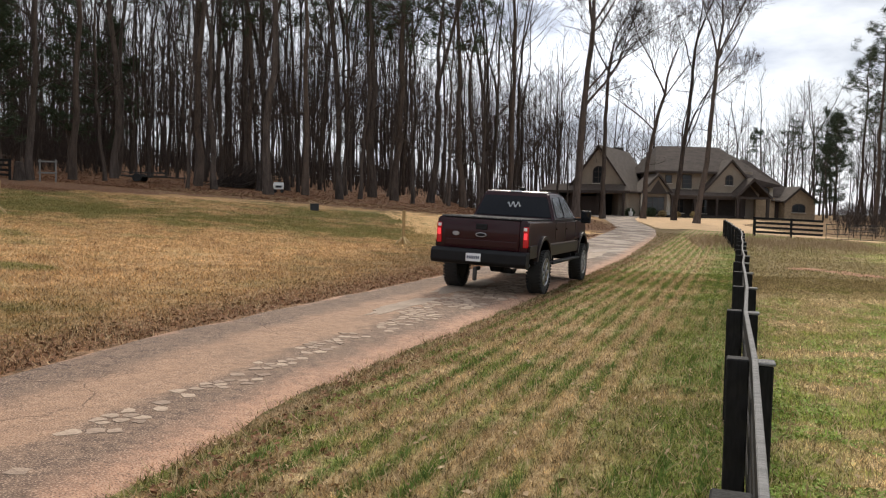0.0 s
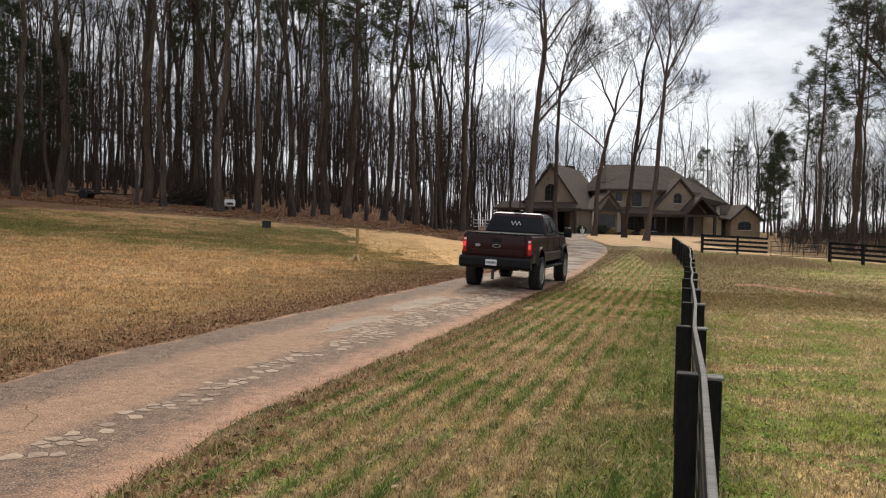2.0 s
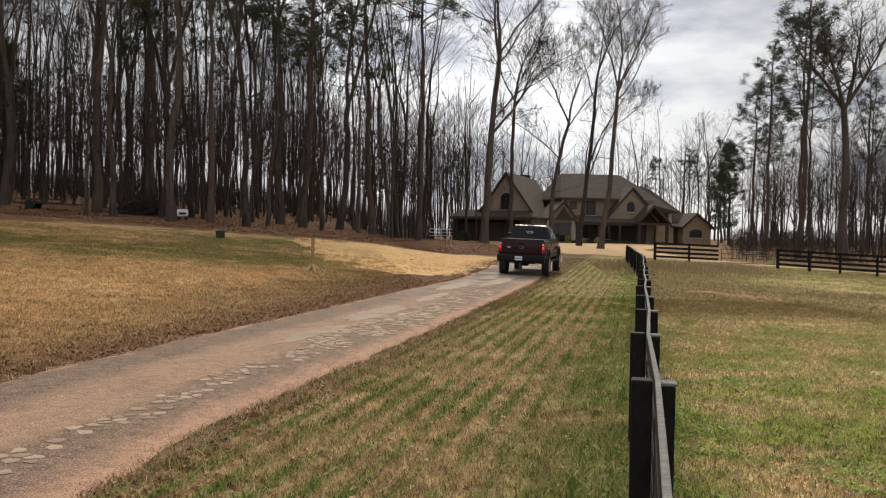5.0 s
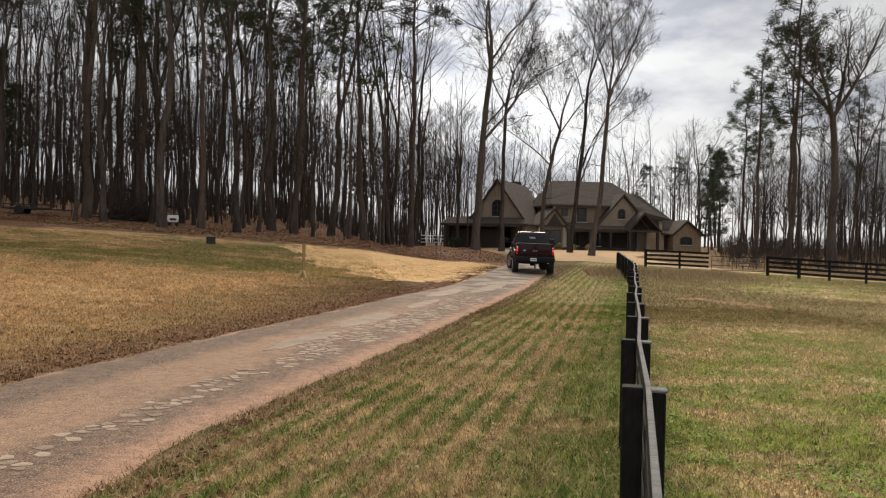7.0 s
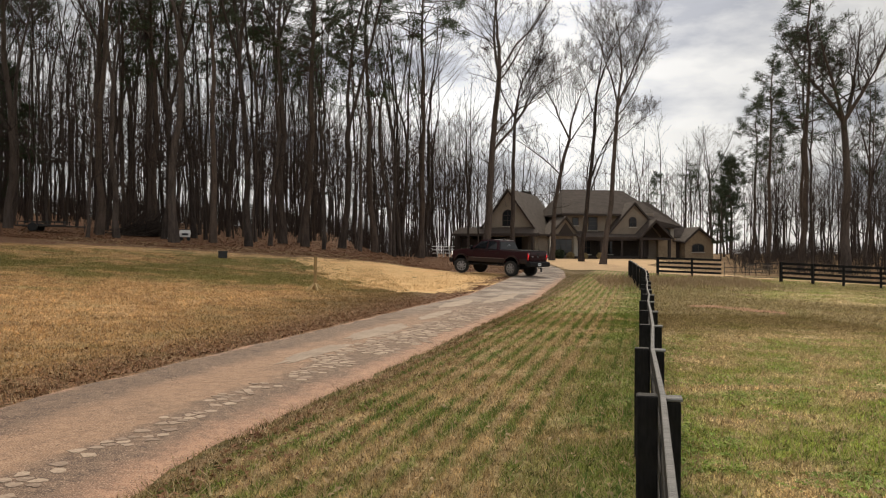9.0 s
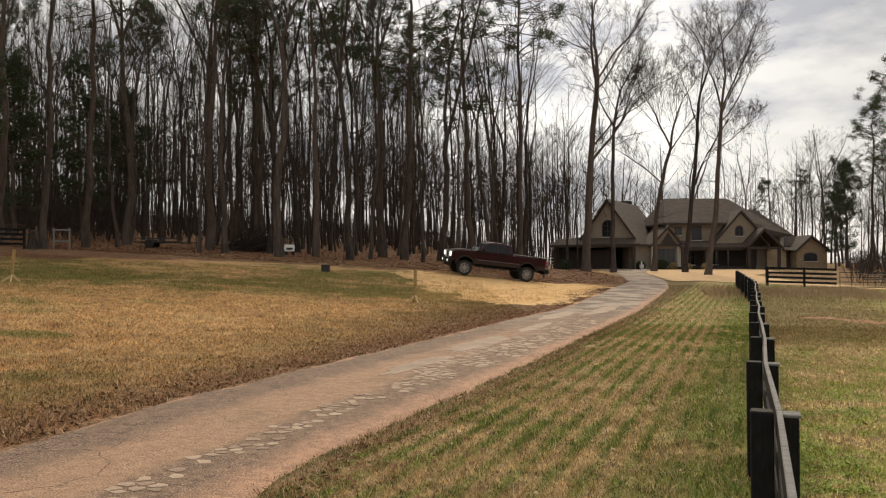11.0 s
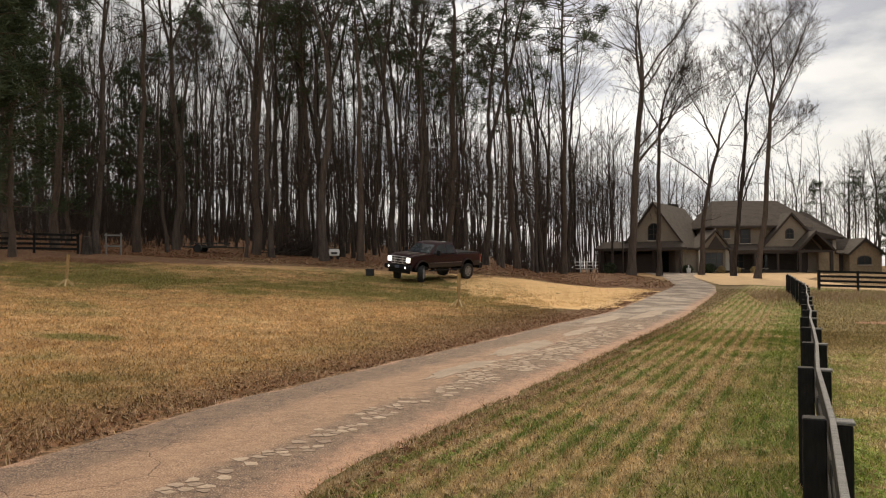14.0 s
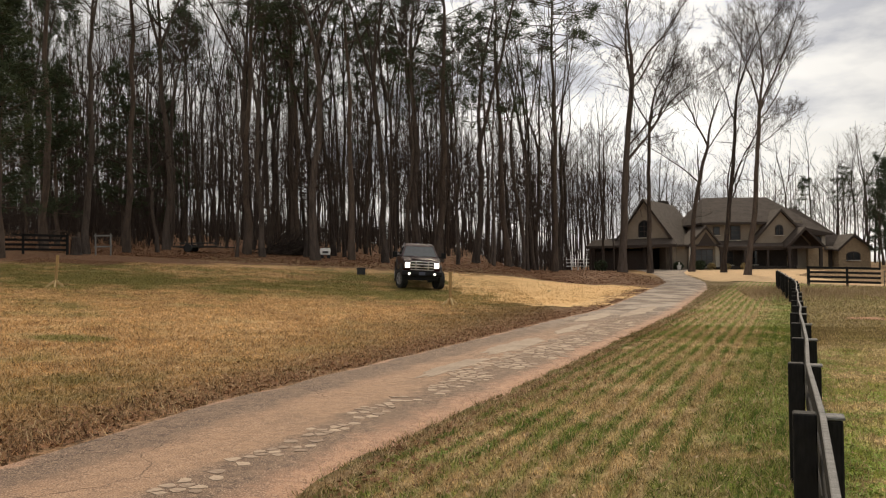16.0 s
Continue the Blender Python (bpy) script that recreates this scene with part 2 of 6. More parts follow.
# ---- ground ----
def lawn_material(name="lawn", thin=0.0):
    m = bpy.data.materials.new(name)
    m.use_nodes = True
    nt = m.node_tree
    N, L = nt.nodes.new, nt.links.new
    b = nt.nodes["Principled BSDF"]
    b.inputs["Roughness"].default_value = 0.95
    b.inputs["Specular IOR Level"].default_value = 0.15
    geo = N("ShaderNodeNewGeometry")
    sep = N("ShaderNodeSeparateXYZ")
    L(geo.outputs["Position"], sep.inputs["Vector"])

    def noise_of(scale, detail=5, rough=0.6, vec=None):
        n = N("ShaderNodeTexNoise")
        n.inputs["Scale"].default_value, n.inputs["Detail"].default_value, n.inputs["Roughness"].default_value = scale, detail, rough
        L(vec or geo.outputs["Position"], n.inputs["Vector"])
        return n.outputs["Fac"]

    def math_of(op, a, b2=None, c=None):
        n = N("ShaderNodeMath")
        n.operation = op
        for k, v in enumerate((a, b2, c)):
            if v is None:
                continue
            if isinstance(v, (int, float)):
                n.inputs[k].default_value = v
            else:
                L(v, n.inputs[k])
        return n.outputs["Value"]

    def step(v, lo, hi):
        n = N("ShaderNodeMapRange")
        n.interpolation_type = "SMOOTHSTEP"
        n.inputs["From Min"].default_value, n.inputs["From Max"].default_value = lo, hi
        L(v, n.inputs["Value"])
        return n.outputs["Result"]

    def mix(f, a, c):
        n = N("ShaderNodeMix")
        n.data_type = "RGBA"
        L(f, n.inputs["Factor"])
        for key, v in (("A", a), ("B", c)):
            if isinstance(v, tuple):
                n.inputs[key].default_value = (*v, 1)
            else:
                L(v, n.inputs[key])
        return n.outputs["Result"]
    x, y = sep.outputs["X"], sep.outputs["Y"]
    big, mid, fine, grit = noise_of(0.10), noise_of(0.6), noise_of(5.0), noise_of(38, 4)
    clump, tuft = noise_of(14, 4, 0.65), noise_of(2.6, 6, 0.7)
    # dormant tan turf with green winter grass
    tan = mix(step(fine, 0.38, 0.62), (0.61, 0.36, 0.158), (0.36, 0.19, 0.08))
    tan = mix(math_of("MULTIPLY", step(grit, 0.44, 0.58), 0.7), tan, (0.60, 0.43, 0.22))
    patchy = noise_of(1.7, 6, 0.65)
    tan = mix(math_of("MULTIPLY", step(noise_of(0.22, 4, 0.6), 0.48, 0.64), 0.32), tan, (0.27, 0.155, 0.07))
    tan = mix(math_of("MULTIPLY", step(patchy, 0.48, 0.66), 0.6), tan, (0.21, 0.112, 0.05))
    tan = mix(math_of("MULTIPLY", step(mid, 0.50, 0.68), 0.45), tan, (0.58, 0.43, 0.22))
    hay = mix(step(fine, 0.38, 0.62), (0.52, 0.37, 0.19), (0.28, 0.18, 0.09))
    hay = mix(math_of("MULTIPLY", step(grit, 0.44, 0.58), 0.7), hay, (0.51, 0.39, 0.21))
    hay = mix(math_of("MULTIPLY", step(patchy, 0.50, 0.68), 0.5), hay, (0.19, 0.125, 0.06))
    olive = mix(step(grit, 0.35, 0.65), (0.15, 0.135, 0.04), (0.25, 0.205, 0.07))
    lush = mix(step(grit, 0.35, 0.65), (0.23, 0.29, 0.055), (0.44, 0.47, 0.13))
    straw = mix(step(clump, 0.42, 0.58), (0.42, 0.31, 0.15), (0.80, 0.63, 0.36))
    straw = mix(math_of("MULTIPLY", step(tuft, 0.54, 0.66), 0.75), straw, (0.17, 0.105, 0.055))
    # clumps of clover with dark gaps between them
    lush = mix(math_of("MULTIPLY", step(noise_of(7.0, 5, 0.7), 0.50, 0.60), 0.75), lush, (0.07, 0.085, 0.024))
    green = mix(step(grit, 0.35, 0.65), (0.125, 0.165, 0.036), (0.25, 0.275, 0.075))
    patch_n = noise_of(1.3, 6, 0.7)
    # green stripe in front of the woods, and in patches
    band = math_of("MULTIPLY", step(y, 27, 36), math_of("SUBTRACT", 1, step(y, 46, 51)))
    near = math_of("SUBTRACT", 1, step(y, 9, 19))
    g1 = math_of("MULTIPLY_ADD", band, 0.14, math_of("MULTIPLY_ADD", near, 0.05, math_of("ADD", math_of("MULTIPLY", big, 0.5), math_of("MULTIPLY", mid, 0.5))))
    lawn_g = step(math_of("MULTIPLY_ADD", fine, 0.2, g1), 0.60, 0.78)
    # across the drive: seed rows that run beside the fence
    u = math_of("MULTIPLY_ADD", y, -0.425, x)
    s = math_of("DIVIDE", math_of("ADD", u, -0.12), 1.087)
    row = math_of("SINE", math_of("MULTIPLY", math_of("MULTIPLY_ADD", mid, 0.12, s), 6.283 / 0.30))
    rows_g = step(math_of("ADD", math_of("MULTIPLY", row, 0.14), math_of("ADD", mid, math_of("MULTIPLY", fine, 0.5))), 0.58, 0.98)
    nearf = math_of("MULTIPLY", step(math_of("MULTIPLY_ADD", mid, 0.8, s), -1.1, -0.3), math_of("SUBTRACT", 1, step(s, 0.0, 0.1)))
    rows_g = math_of("MAXIMUM", rows_g, math_of("MULTIPLY", nearf, step(math_of("ADD", mid, math_of("MULTIPLY", fine, 0.4)), 0.45, 0.75)))
    past_near = math_of("MAXIMUM", math_of("SUBTRACT", 1, step(y, 8, 20)), step(y, 28, 40))
    past_g = step(math_of("MULTIPLY_ADD", past_near, 0.07, math_of("ADD", math_of("MULTIPLY", patch_n, 0.55), math_of("MULTIPLY", mid, 0.5))), 0.505, 0.645)
    right_of_fence = step(s, 0.0, 0.1)
    strip_or_past = mix(right_of_fence, rows_g, past_g)
    side = step(math_of("SUBTRACT", x, math_of("MULTIPLY_ADD", y, 0.36, -4.2)), -0.4, 0.4)
    spot = math_of("ADD", math_of("POWER", math_of("DIVIDE", math_of("SUBTRACT", x, -7.70), 1.1), 2), math_of("POWER", math_of("DIVIDE", math_of("SUBTRACT", y, 16.77), 0.75), 2))
    lawn_g = math_of("MAXIMUM", lawn_g, math_of("SUBTRACT", 1, step(math_of("MULTIPLY_ADD", fine, 0.9, spot), 0.7, 1.5)))
    gfac = mix(side, lawn_g, strip_or_past)
    col = mix(gfac, mix(side, tan, mix(right_of_fence, hay, straw)), mix(side, olive, mix(right_of_fence, green, lush)))
    # dark olive-brown belt along the drive, stronger further along, with a brown verge
    verge = math_of("SUBTRACT", x, math_of("MULTIPLY_ADD", y, 0.395, -6.9))
    dark_belt = math_of("MULTIPLY", step(math_of("MULTIPLY_ADD", mid, 5.0, verge), -3.6, 1.2), math_of("SUBTRACT", 1, side))
    dark_belt = math_of("MULTIPLY", dark_belt, math_of("MULTIPLY_ADD", step(y, 16, 27), 0.48, 0.4))
    col = mix(dark_belt, col, mix(step(clump, 0.4, 0.6), (0.09, 0.059, 0.024), (0.205, 0.132, 0.055)))
    verge = math_of("MULTIPLY", step(math_of("MULTIPLY_ADD", tuft, 2.2, math_of("MULTIPLY_ADD", fine, 1.0, verge)), -0.9, 1.4), math_of("SUBTRACT", 1, side))
    col = mix(math_of("MULTIPLY", verge, 0.75), col, mix(step(clump, 0.42, 0.58), (0.12, 0.068, 0.04), (0.30, 0.17, 0.105)))
    # pink dirt washed over the edge further along
    wash = math_of("SUBTRACT", x, math_of("MULTIPLY_ADD", y, 0.40, -7.0))
    wash = math_of("MULTIPLY", step(math_of("MULTIPLY_ADD", tuft, 2.0, wash), 0.55, 1.5), math_of("MULTIPLY", step(y, 13, 22), math_of("SUBTRACT", 1, side)))
    col = mix(math_of("MULTIPLY", wash, 0.7), col, mix(step(clump, 0.4, 0.6), (0.23, 0.125, 0.078), (0.43, 0.25, 0.165)))
    # brown litter where the strip meets the drive
    brim = math_of("SUBTRACT", x, math_of("MULTIPLY_ADD", y, 0.425, -4.15))
    brim = math_of("MULTIPLY", math_of("SUBTRACT", 1, step(math_of("MULTIPLY_ADD", fine, 1.1, brim), 0.5, 1.3)), side)
    col = mix(math_of("MULTIPLY", brim, 0.7), col, (0.145, 0.085, 0.05))
    # thin brown turf over the middle of the pasture
    worn = math_of("MULTIPLY", math_of("MULTIPLY", step(y, 9, 24), math_of("SUBTRACT", 0.9, math_of("MULTIPLY", step(y, 34, 56), 0.6))), right_of_fence)
    col = mix(math_of("MULTIPLY", worn, step(math_of("ADD", big, math_of("MULTIPLY", tuft, 0.5)), 0.50, 0.80)), col, mix(step(clump, 0.4, 0.6), (0.13, 0.098, 0.042), (0.27, 0.205, 0.09)))
    # red clay and litter at the edge of the woods
    wob = math_of("MULTIPLY_ADD", math_of("MAXIMUM", math_of("SUBTRACT", -10.5, x), 0.0), 0.47, math_of("MULTIPLY_ADD", mid, 6.0, y))
    woods = math_of("MULTIPLY", step(wob, 52.6, 54.6), math_of("SUBTRACT", 1, step(math_of("MULTIPLY_ADD", y, -0.18, x), 2.0, 6.5)))
    litter = mix(step(fine, 0.35, 0.65), (0.21, 0.092, 0.046), (0.105, 0.05, 0.029))
    litter = mix(step(grit, 0.45, 0.62), litter, (0.27, 0.17, 0.10))
    col = mix(woods, col, litter)
    # shaded litter behind the pasture fence
    back = math_of("MULTIPLY", step(math_of("MULTIPLY_ADD", x, 0.62, y), 71.5, 76), step(x, 27, 32))
    col = mix(math_of("MULTIPLY", back, 0.85), col, litter)
    # thatch: dark soil between pale tufts
    mott = N("ShaderNodeMapRange")
    for key, v in (("From Min", 0.34), ("From Max", 0.66), ("To Min", 0.5), ("To Max", 1.45)):
        mott.inputs[key].default_value = v
    L(math_of("ADD", math_of("MULTIPLY", clump, 0.6), math_of("MULTIPLY", tuft, 0.4)), mott.inputs["Value"])
    thatch = N("ShaderNodeVectorMath")
    thatch.operation = "SCALE"
    L(col, thatch.inputs[0])
    L(mott.outputs["Result"], thatch.inputs["Scale"])
    col = thatch.outputs["Vector"]
    if thin:
        each = geo.outputs["Random Per Island"]
        gain = N("ShaderNodeVectorMath")
        gain.operation = "SCALE"
        ease = N("ShaderNodeMapRange")
        ease.inputs["To Min"].default_value, ease.inputs["To Max"].default_value = 0.3, 1.8
        L(each, ease.inputs["Value"])
        L(col, gain.inputs[0])
        L(ease.outputs["Result"], gain.inputs["Scale"])
        col = gain.outputs["Vector"]
    L(col, b.inputs["Base Color"])
    bu = N("ShaderNodeBump")
    bu.inputs["Strength"].default_value, bu.inputs["Distance"].default_value = 0.9, 0.05
    L(math_of("ADD", grit, math_of("MULTIPLY", fine, 1.5)), bu.inputs["Height"])
    L(bu.outputs["Normal"], b.inputs["Normal"])
    if thin:
        tr, mx = N("ShaderNodeBsdfTranslucent"), N("ShaderNodeMixShader")
        L(col, tr.inputs["Color"])
        mx.inputs["Fac"].default_value = thin
        L(b.outputs["BSDF"], mx.inputs[1])
        L(tr.outputs["BSDF"], mx.inputs[2])
        L(mx.outputs["Shader"], nt.nodes["Material Output"].inputs["Surface"])
    return m


LAWN = lawn_material()
GRASS = lawn_material("grass_blade", 0.4)


def grow(lo, hi, fine_lo, fine_hi, step):
    """Grid lines: even inside, wider and wider outside."""
    out = list(np.arange(fine_lo, fine_hi, step))
    v, d = fine_hi, step
    while v < hi:
        out.append(v)
        d *= 1.25
        v += d
    out.append(hi)
    v, d = fine_lo, step
    while v > lo:
        d *= 1.25
        v -= d
        out.append(max(v, lo))
    return np.array(sorted(set(np.round(out, 3))))


def build_ground():
    gx, gy = grow(-1500, 1500, -35, 50, 0.5), grow(-300, 2500, -4, 90, 0.5)
    X, Y = np.meshgrid(gx, gy, indexing="ij")
    Z = ground_z(X, Y)
    rng = np.random.default_rng(4)
    Z = Z + rng.normal(0, 0.010, Z.shape)
    n, k = X.shape
    idx = np.arange(n * k).reshape(n, k)
    a, b, c, d = idx[:-1, :-1].ravel(), idx[1:, :-1].ravel(), idx[1:, 1:].ravel(), idx[:-1, 1:].ravel()
    tris = np.concatenate([np.stack([a, b, c], 1), np.stack([a, c, d], 1)])
    me = fast_mesh("ground", np.stack([X.ravel(), Y.ravel(), Z.ravel()], 1), tris, LAWN)
    me.polygons.foreach_set("use_smooth", [True] * len(me.polygons))
    tagged(new("ground", me), "dormant tan lawn patched with green winter grass", "ground", kind="structure")


build_ground()
ROAD_L = [(-60, -30), (-14.5, -20), (-9.0, -5), (-6.4, 0), (-4.8, 5), (-3.8, 7.8), (-3.2, 10), (-2.0, 13), (0.8, 19.6), (2.7, 24.1), (5.9, 31.1), (12.0, 47.9), (15.1, 56.2), (18.0, 70), (20.5, 82), (22, 95)]
ROAD_R = [(-60, -36), (-11.0, -20), (-5.6, -5), (-3.2, 0), (-1.6, 5), (-0.75, 7.8), (0.2, 10), (1.5, 13), (4.2, 19.6), (6.1, 24.1), (9.0, 31.1), (15.5, 47.9), (18.0, 56.2), (20.9, 70), (24.2, 82), (29, 95)]


def road_material():
    m = bpy.data.materials.new("drive")
    m.use_nodes = True
    nt = m.node_tree
    N, L = nt.nodes.new, nt.links.new
    b = nt.nodes["Principled BSDF"]
    b.inputs["Roughness"].default_value, b.inputs["Specular IOR Level"].default_value = 0.9, 0.25
    geo, uv = N("ShaderNodeNewGeometry"), N("ShaderNodeUVMap")
    sep = N("ShaderNodeSeparateXYZ")
    L(uv.outputs["UV"], sep.inputs["Vector"])
    q, y = sep.outputs["X"], sep.outputs["Y"]

    def noise_of(scale, detail=5):
        n = N("ShaderNodeTexNoise")
        n.inputs["Scale"].default_value, n.inputs["Detail"].default_value = scale, detail
        L(geo.outputs["Position"], n.inputs["Vector"])
        return n.outputs["Fac"]

    def calc(op, a, c, d=None):
        n = N("ShaderNodeMath")
        n.operation = op
        for k, v in enumerate((a, c, d)):
            if v is None:
                continue
            if isinstance(v, (int, float)):
                n.inputs[k].default_value = v
            else:
                L(v, n.inputs[k])
        return n.outputs["Value"]

    def step(v, lo, hi, to=(0, 1)):
        n = N("ShaderNodeMapRange")
        n.interpolation_type = "SMOOTHSTEP"
        for key, w in zip(("From Min", "From Max", "To Min", "To Max"), (lo, hi, *to)):
            n.inputs[key].default_value = w
        L(v, n.inputs["Value"])
        return n.outputs["Result"]

    def mix(f, a, c):
        n = N("ShaderNodeMix")
        n.data_type = "RGBA"
        L(f, n.inputs["Factor"])
        for key, v in (("A", a), ("B", c)):
            if isinstance(v, tuple):
                n.inputs[key].default_value = (*v, 1)
            else:
                L(v, n.inputs[key])
        return n.outputs["Result"]
    big, mid, fine, grit = noise_of(0.35), noise_of(1.6), noise_of(9), noise_of(70, 3)
    qn = calc("MULTIPLY_ADD", calc("SUBTRACT", mid, 0.5), 0.22, q)
    grey = mix(step(fine, 0.3, 0.7), (0.195, 0.129, 0.091), (0.11, 0.073, 0.053))
    pale = mix(step(noise_of(0.8, 7), 0.42, 0.60), (0.155, 0.122, 0.099), (0.37, 0.31, 0.255))
    col = mix(step(y, 17, 34), grey, pale)
    # silt washed over the middle
    silt = calc("MULTIPLY", step(qn, 0.22, 0.38), calc("SUBTRACT", 1, step(qn, 0.58, 0.70)))
    silt = calc("MULTIPLY", silt, calc("MULTIPLY", calc("SUBTRACT", 1, step(y, 15, 30)), step(big, 0.26, 0.48)))
    col = mix(silt, col, mix(step(fine, 0.3, 0.7), (0.375, 0.232, 0.146), (0.275, 0.168, 0.108)))
    # red clay at the outer edges
    clay = calc("MAXIMUM", step(qn, 0.78, 0.97), calc("SUBTRACT", 1, step(qn, 0.02, 0.09)))
    clay = calc("MULTIPLY", clay, calc("SUBTRACT", 1, step(y, 34, 60)))
    col = mix(clay, col, mix(step(fine, 0.3, 0.7), (0.50, 0.285, 0.18), (0.34, 0.195, 0.128)))
    # wandering cracks
    vor = N("ShaderNodeTexVoronoi")
    vor.feature = "DISTANCE_TO_EDGE"
    vor.inputs["Scale"].default_value = 0.8
    warp = N("ShaderNodeVectorMath")
    warp.operation = "ADD"
    nz = N("ShaderNodeTexNoise")
    nz.inputs["Scale"].default_value, nz.inputs["Detail"].default_value = 1.5, 5
    L(geo.outputs["Position"], nz.inputs["Vector"])
    L(geo.outputs["Position"], warp.inputs[0])
    L(nz.outputs["Color"], warp.inputs[1])
    L(warp.outputs["Vector"], vor.inputs["Vector"])
    crack = calc("MULTIPLY", calc("SUBTRACT", 1, step(vor.outputs["Distance"], 0.0, 0.016)), step(big, 0.50, 0.58))
    col = mix(calc("MULTIPLY", crack, 0.30), col, (0.09, 0.068, 0.056))
    # crazing where the surface is breaking up
    craze = N("ShaderNodeTexVoronoi")
    craze.feature = "DISTANCE_TO_EDGE"
    craze.inputs["Scale"].default_value = 5.5
    L(warp.outputs["Vector"], craze.inputs["Vector"])
    crz = calc("MULTIPLY", calc("SUBTRACT", 1, step(craze.outputs["Distance"], 0.01, 0.07)), step(mid, 0.46, 0.60))
    left_side = calc("SUBTRACT", 1, step(qn, 0.24, 0.36))
    col = mix(calc("MULTIPLY", calc("MULTIPLY", crz, left_side), 0.6), col, (0.085, 0.063, 0.052))
    # dark joints of the broken band
    shift = step(y, 11, 15, (0.07, 0.0))
    band = calc("MULTIPLY", step(calc("SUBTRACT", qn, shift), 0.53, 0.60), calc("SUBTRACT", 1, step(calc("ADD", qn, shift), 0.82, 0.92)))
    band = calc("MULTIPLY", band, calc("SUBTRACT", 1, step(y, 25, 30)))
    col = mix(calc("MULTIPLY", band, 0.7), col, mix(step(fine, 0.35, 0.65), (0.225, 0.146, 0.099), (0.125, 0.082, 0.058)))
    col = mix(calc("MULTIPLY", step(grit, 0.52, 0.66), 0.65), col, (0.52, 0.37, 0.265))
    col = mix(calc("MULTIPLY", step(grit, 0.47, 0.34), 0.75), col, (0.09, 0.065, 0.052))
    L(col, b.inputs["Base Color"])
    bu = N("ShaderNodeBump")
    bu.inputs["Strength"].default_value, bu.inputs["Distance"].default_value = 0.7, 0.012
    L(calc("SUBTRACT", calc("ADD", grit, calc("MULTIPLY", fine, 1.5)), calc("MULTIPLY", crack, 2.0)), bu.inputs["Height"])
    L(bu.outputs["Normal"], b.inputs["Normal"])
    return m


DRIVE = road_material()


def edge(points, y):
    return np.interp(y, [p[1] for p in points], [p[0] for p in points])


def build_road():
    ys = np.concatenate([np.arange(-20, 45, 0.25), np.arange(45, 95.5, 0.5)])
    verts, faces, cols = [], [], 21
    for y in ys:
        l, r = edge(ROAD_L, y), edge(ROAD_R, y)
        for k in range(cols):
            q = k / (cols - 1)
            wl = 0.10 * noise.noise((0, y * 0.9, 3)) + 0.09 * noise.noise((5, y * 4, 1))
            wr = 0.10 * noise.noise((9, y * 0.9, 7)) + 0.09 * noise.noise((2, y * 4, 5))
            x = (l + wl) * (1 - q) + (r + wr) * q
            crown = 0.052 - 0.030 * abs(2 * q - 1) ** 6 - (0.07 if k in (0, cols - 1) else 0)
            verts.append((x, y, gz(x, y) + crown + 0.008 * noise.noise((x * 1.3, y * 1.3, 0))))
    for i in range(len(ys) - 1):
        for k in range(cols - 1):
            a = i * cols + k
            faces.append((a, a + 1, a + cols + 1, a + cols))
    me = mesh_of("road", verts, faces, DRIVE, True)
    layer = me.uv_layers.new(name="along")
    uvs = np.array([(k / (cols - 1), y) for y in ys for k in range(cols)], np.float32)
    loop = np.empty(len(me.loops), np.int32)
    me.loops.foreach_get("vertex_index", loop)
    layer.data.foreach_set("uv", uvs[loop].ravel())
    tagged(new("road", me), "worn asphalt drive stained with red clay", "driveway", kind="structure")


build_road()


# ---- fence ----
def post_points():
    d1, d2 = Vector((0.425, 1)).normalized(), Vector((0.36, 1)).normalized()
    q, out = Vector((2.16, 4.8)) - d1 * 2.6 * 2, []
    for i in range(14):
        if i:
            out.append(q.copy())
        q = q + d1 * 2.6
    for i in range(8):
        out.append(q.copy())
        q = q + d2 * 2.5
    return out


def build_fence(points, name, label, group, height=1.2, capped=True):
    for a, b in zip(points[:-1], points[1:]):
        za, zb = gz(*a), gz(*b)
        d = (b - a)
        ang = math.degrees(math.atan2(d.y, d.x))
        th = empty(name, pose(a.x, a.y, za, 0, 0, ang), label, "fence", group)
        part("post", box_bm(0.13, 0.13, height + 0.25, (0, 0.075, (height - 0.25) / 2 + 0.01), 0.008), FENCE_BLACK, th)
        part("batten", box_bm(0.14, 0.085, height, (0, -0.085, height / 2 - 0.02), 0.008), FENCE_BLACK, th)
        n = d.length
        slope = math.atan2(zb - za, n)
        for k in range(4):
            zr = height - 0.08 - k * (height - 0.2) / 3.6
            bm = box_bm(n - 0.01, 0.032, 0.145, (n / 2, -0.022, 0), 0.006)
            bmesh.ops.rotate(bm, verts=bm.verts, cent=(0, 0, 0), matrix=Matrix.Rotation(-slope, 3, "Y"))
            bmesh.ops.translate(bm, verts=bm.verts, vec=(0, 0, zr))
            part("rail", bm, FENCE_BLACK, th)
        if capped:
            bm = box_bm(n - 0.01, 0.034, 0.02, (n / 2, -0.022, 0), 0.004)
            bmesh.ops.rotate(bm, verts=bm.verts, cent=(0, 0, 0), matrix=Matrix.Rotation(-slope, 3, "Y"))
            bmesh.ops.translate(bm, verts=bm.verts, vec=(0, 0, height + 0.004))
            part("rail_top", bm, FENCE_GREY, th, "bare grey weathered top edge")
            part("batten_cap", box_bm(0.146, 0.10, 0.018, (0, -0.088, height - 0.008), 0.004), FENCE_GREY, th, "bare grey sawn top")


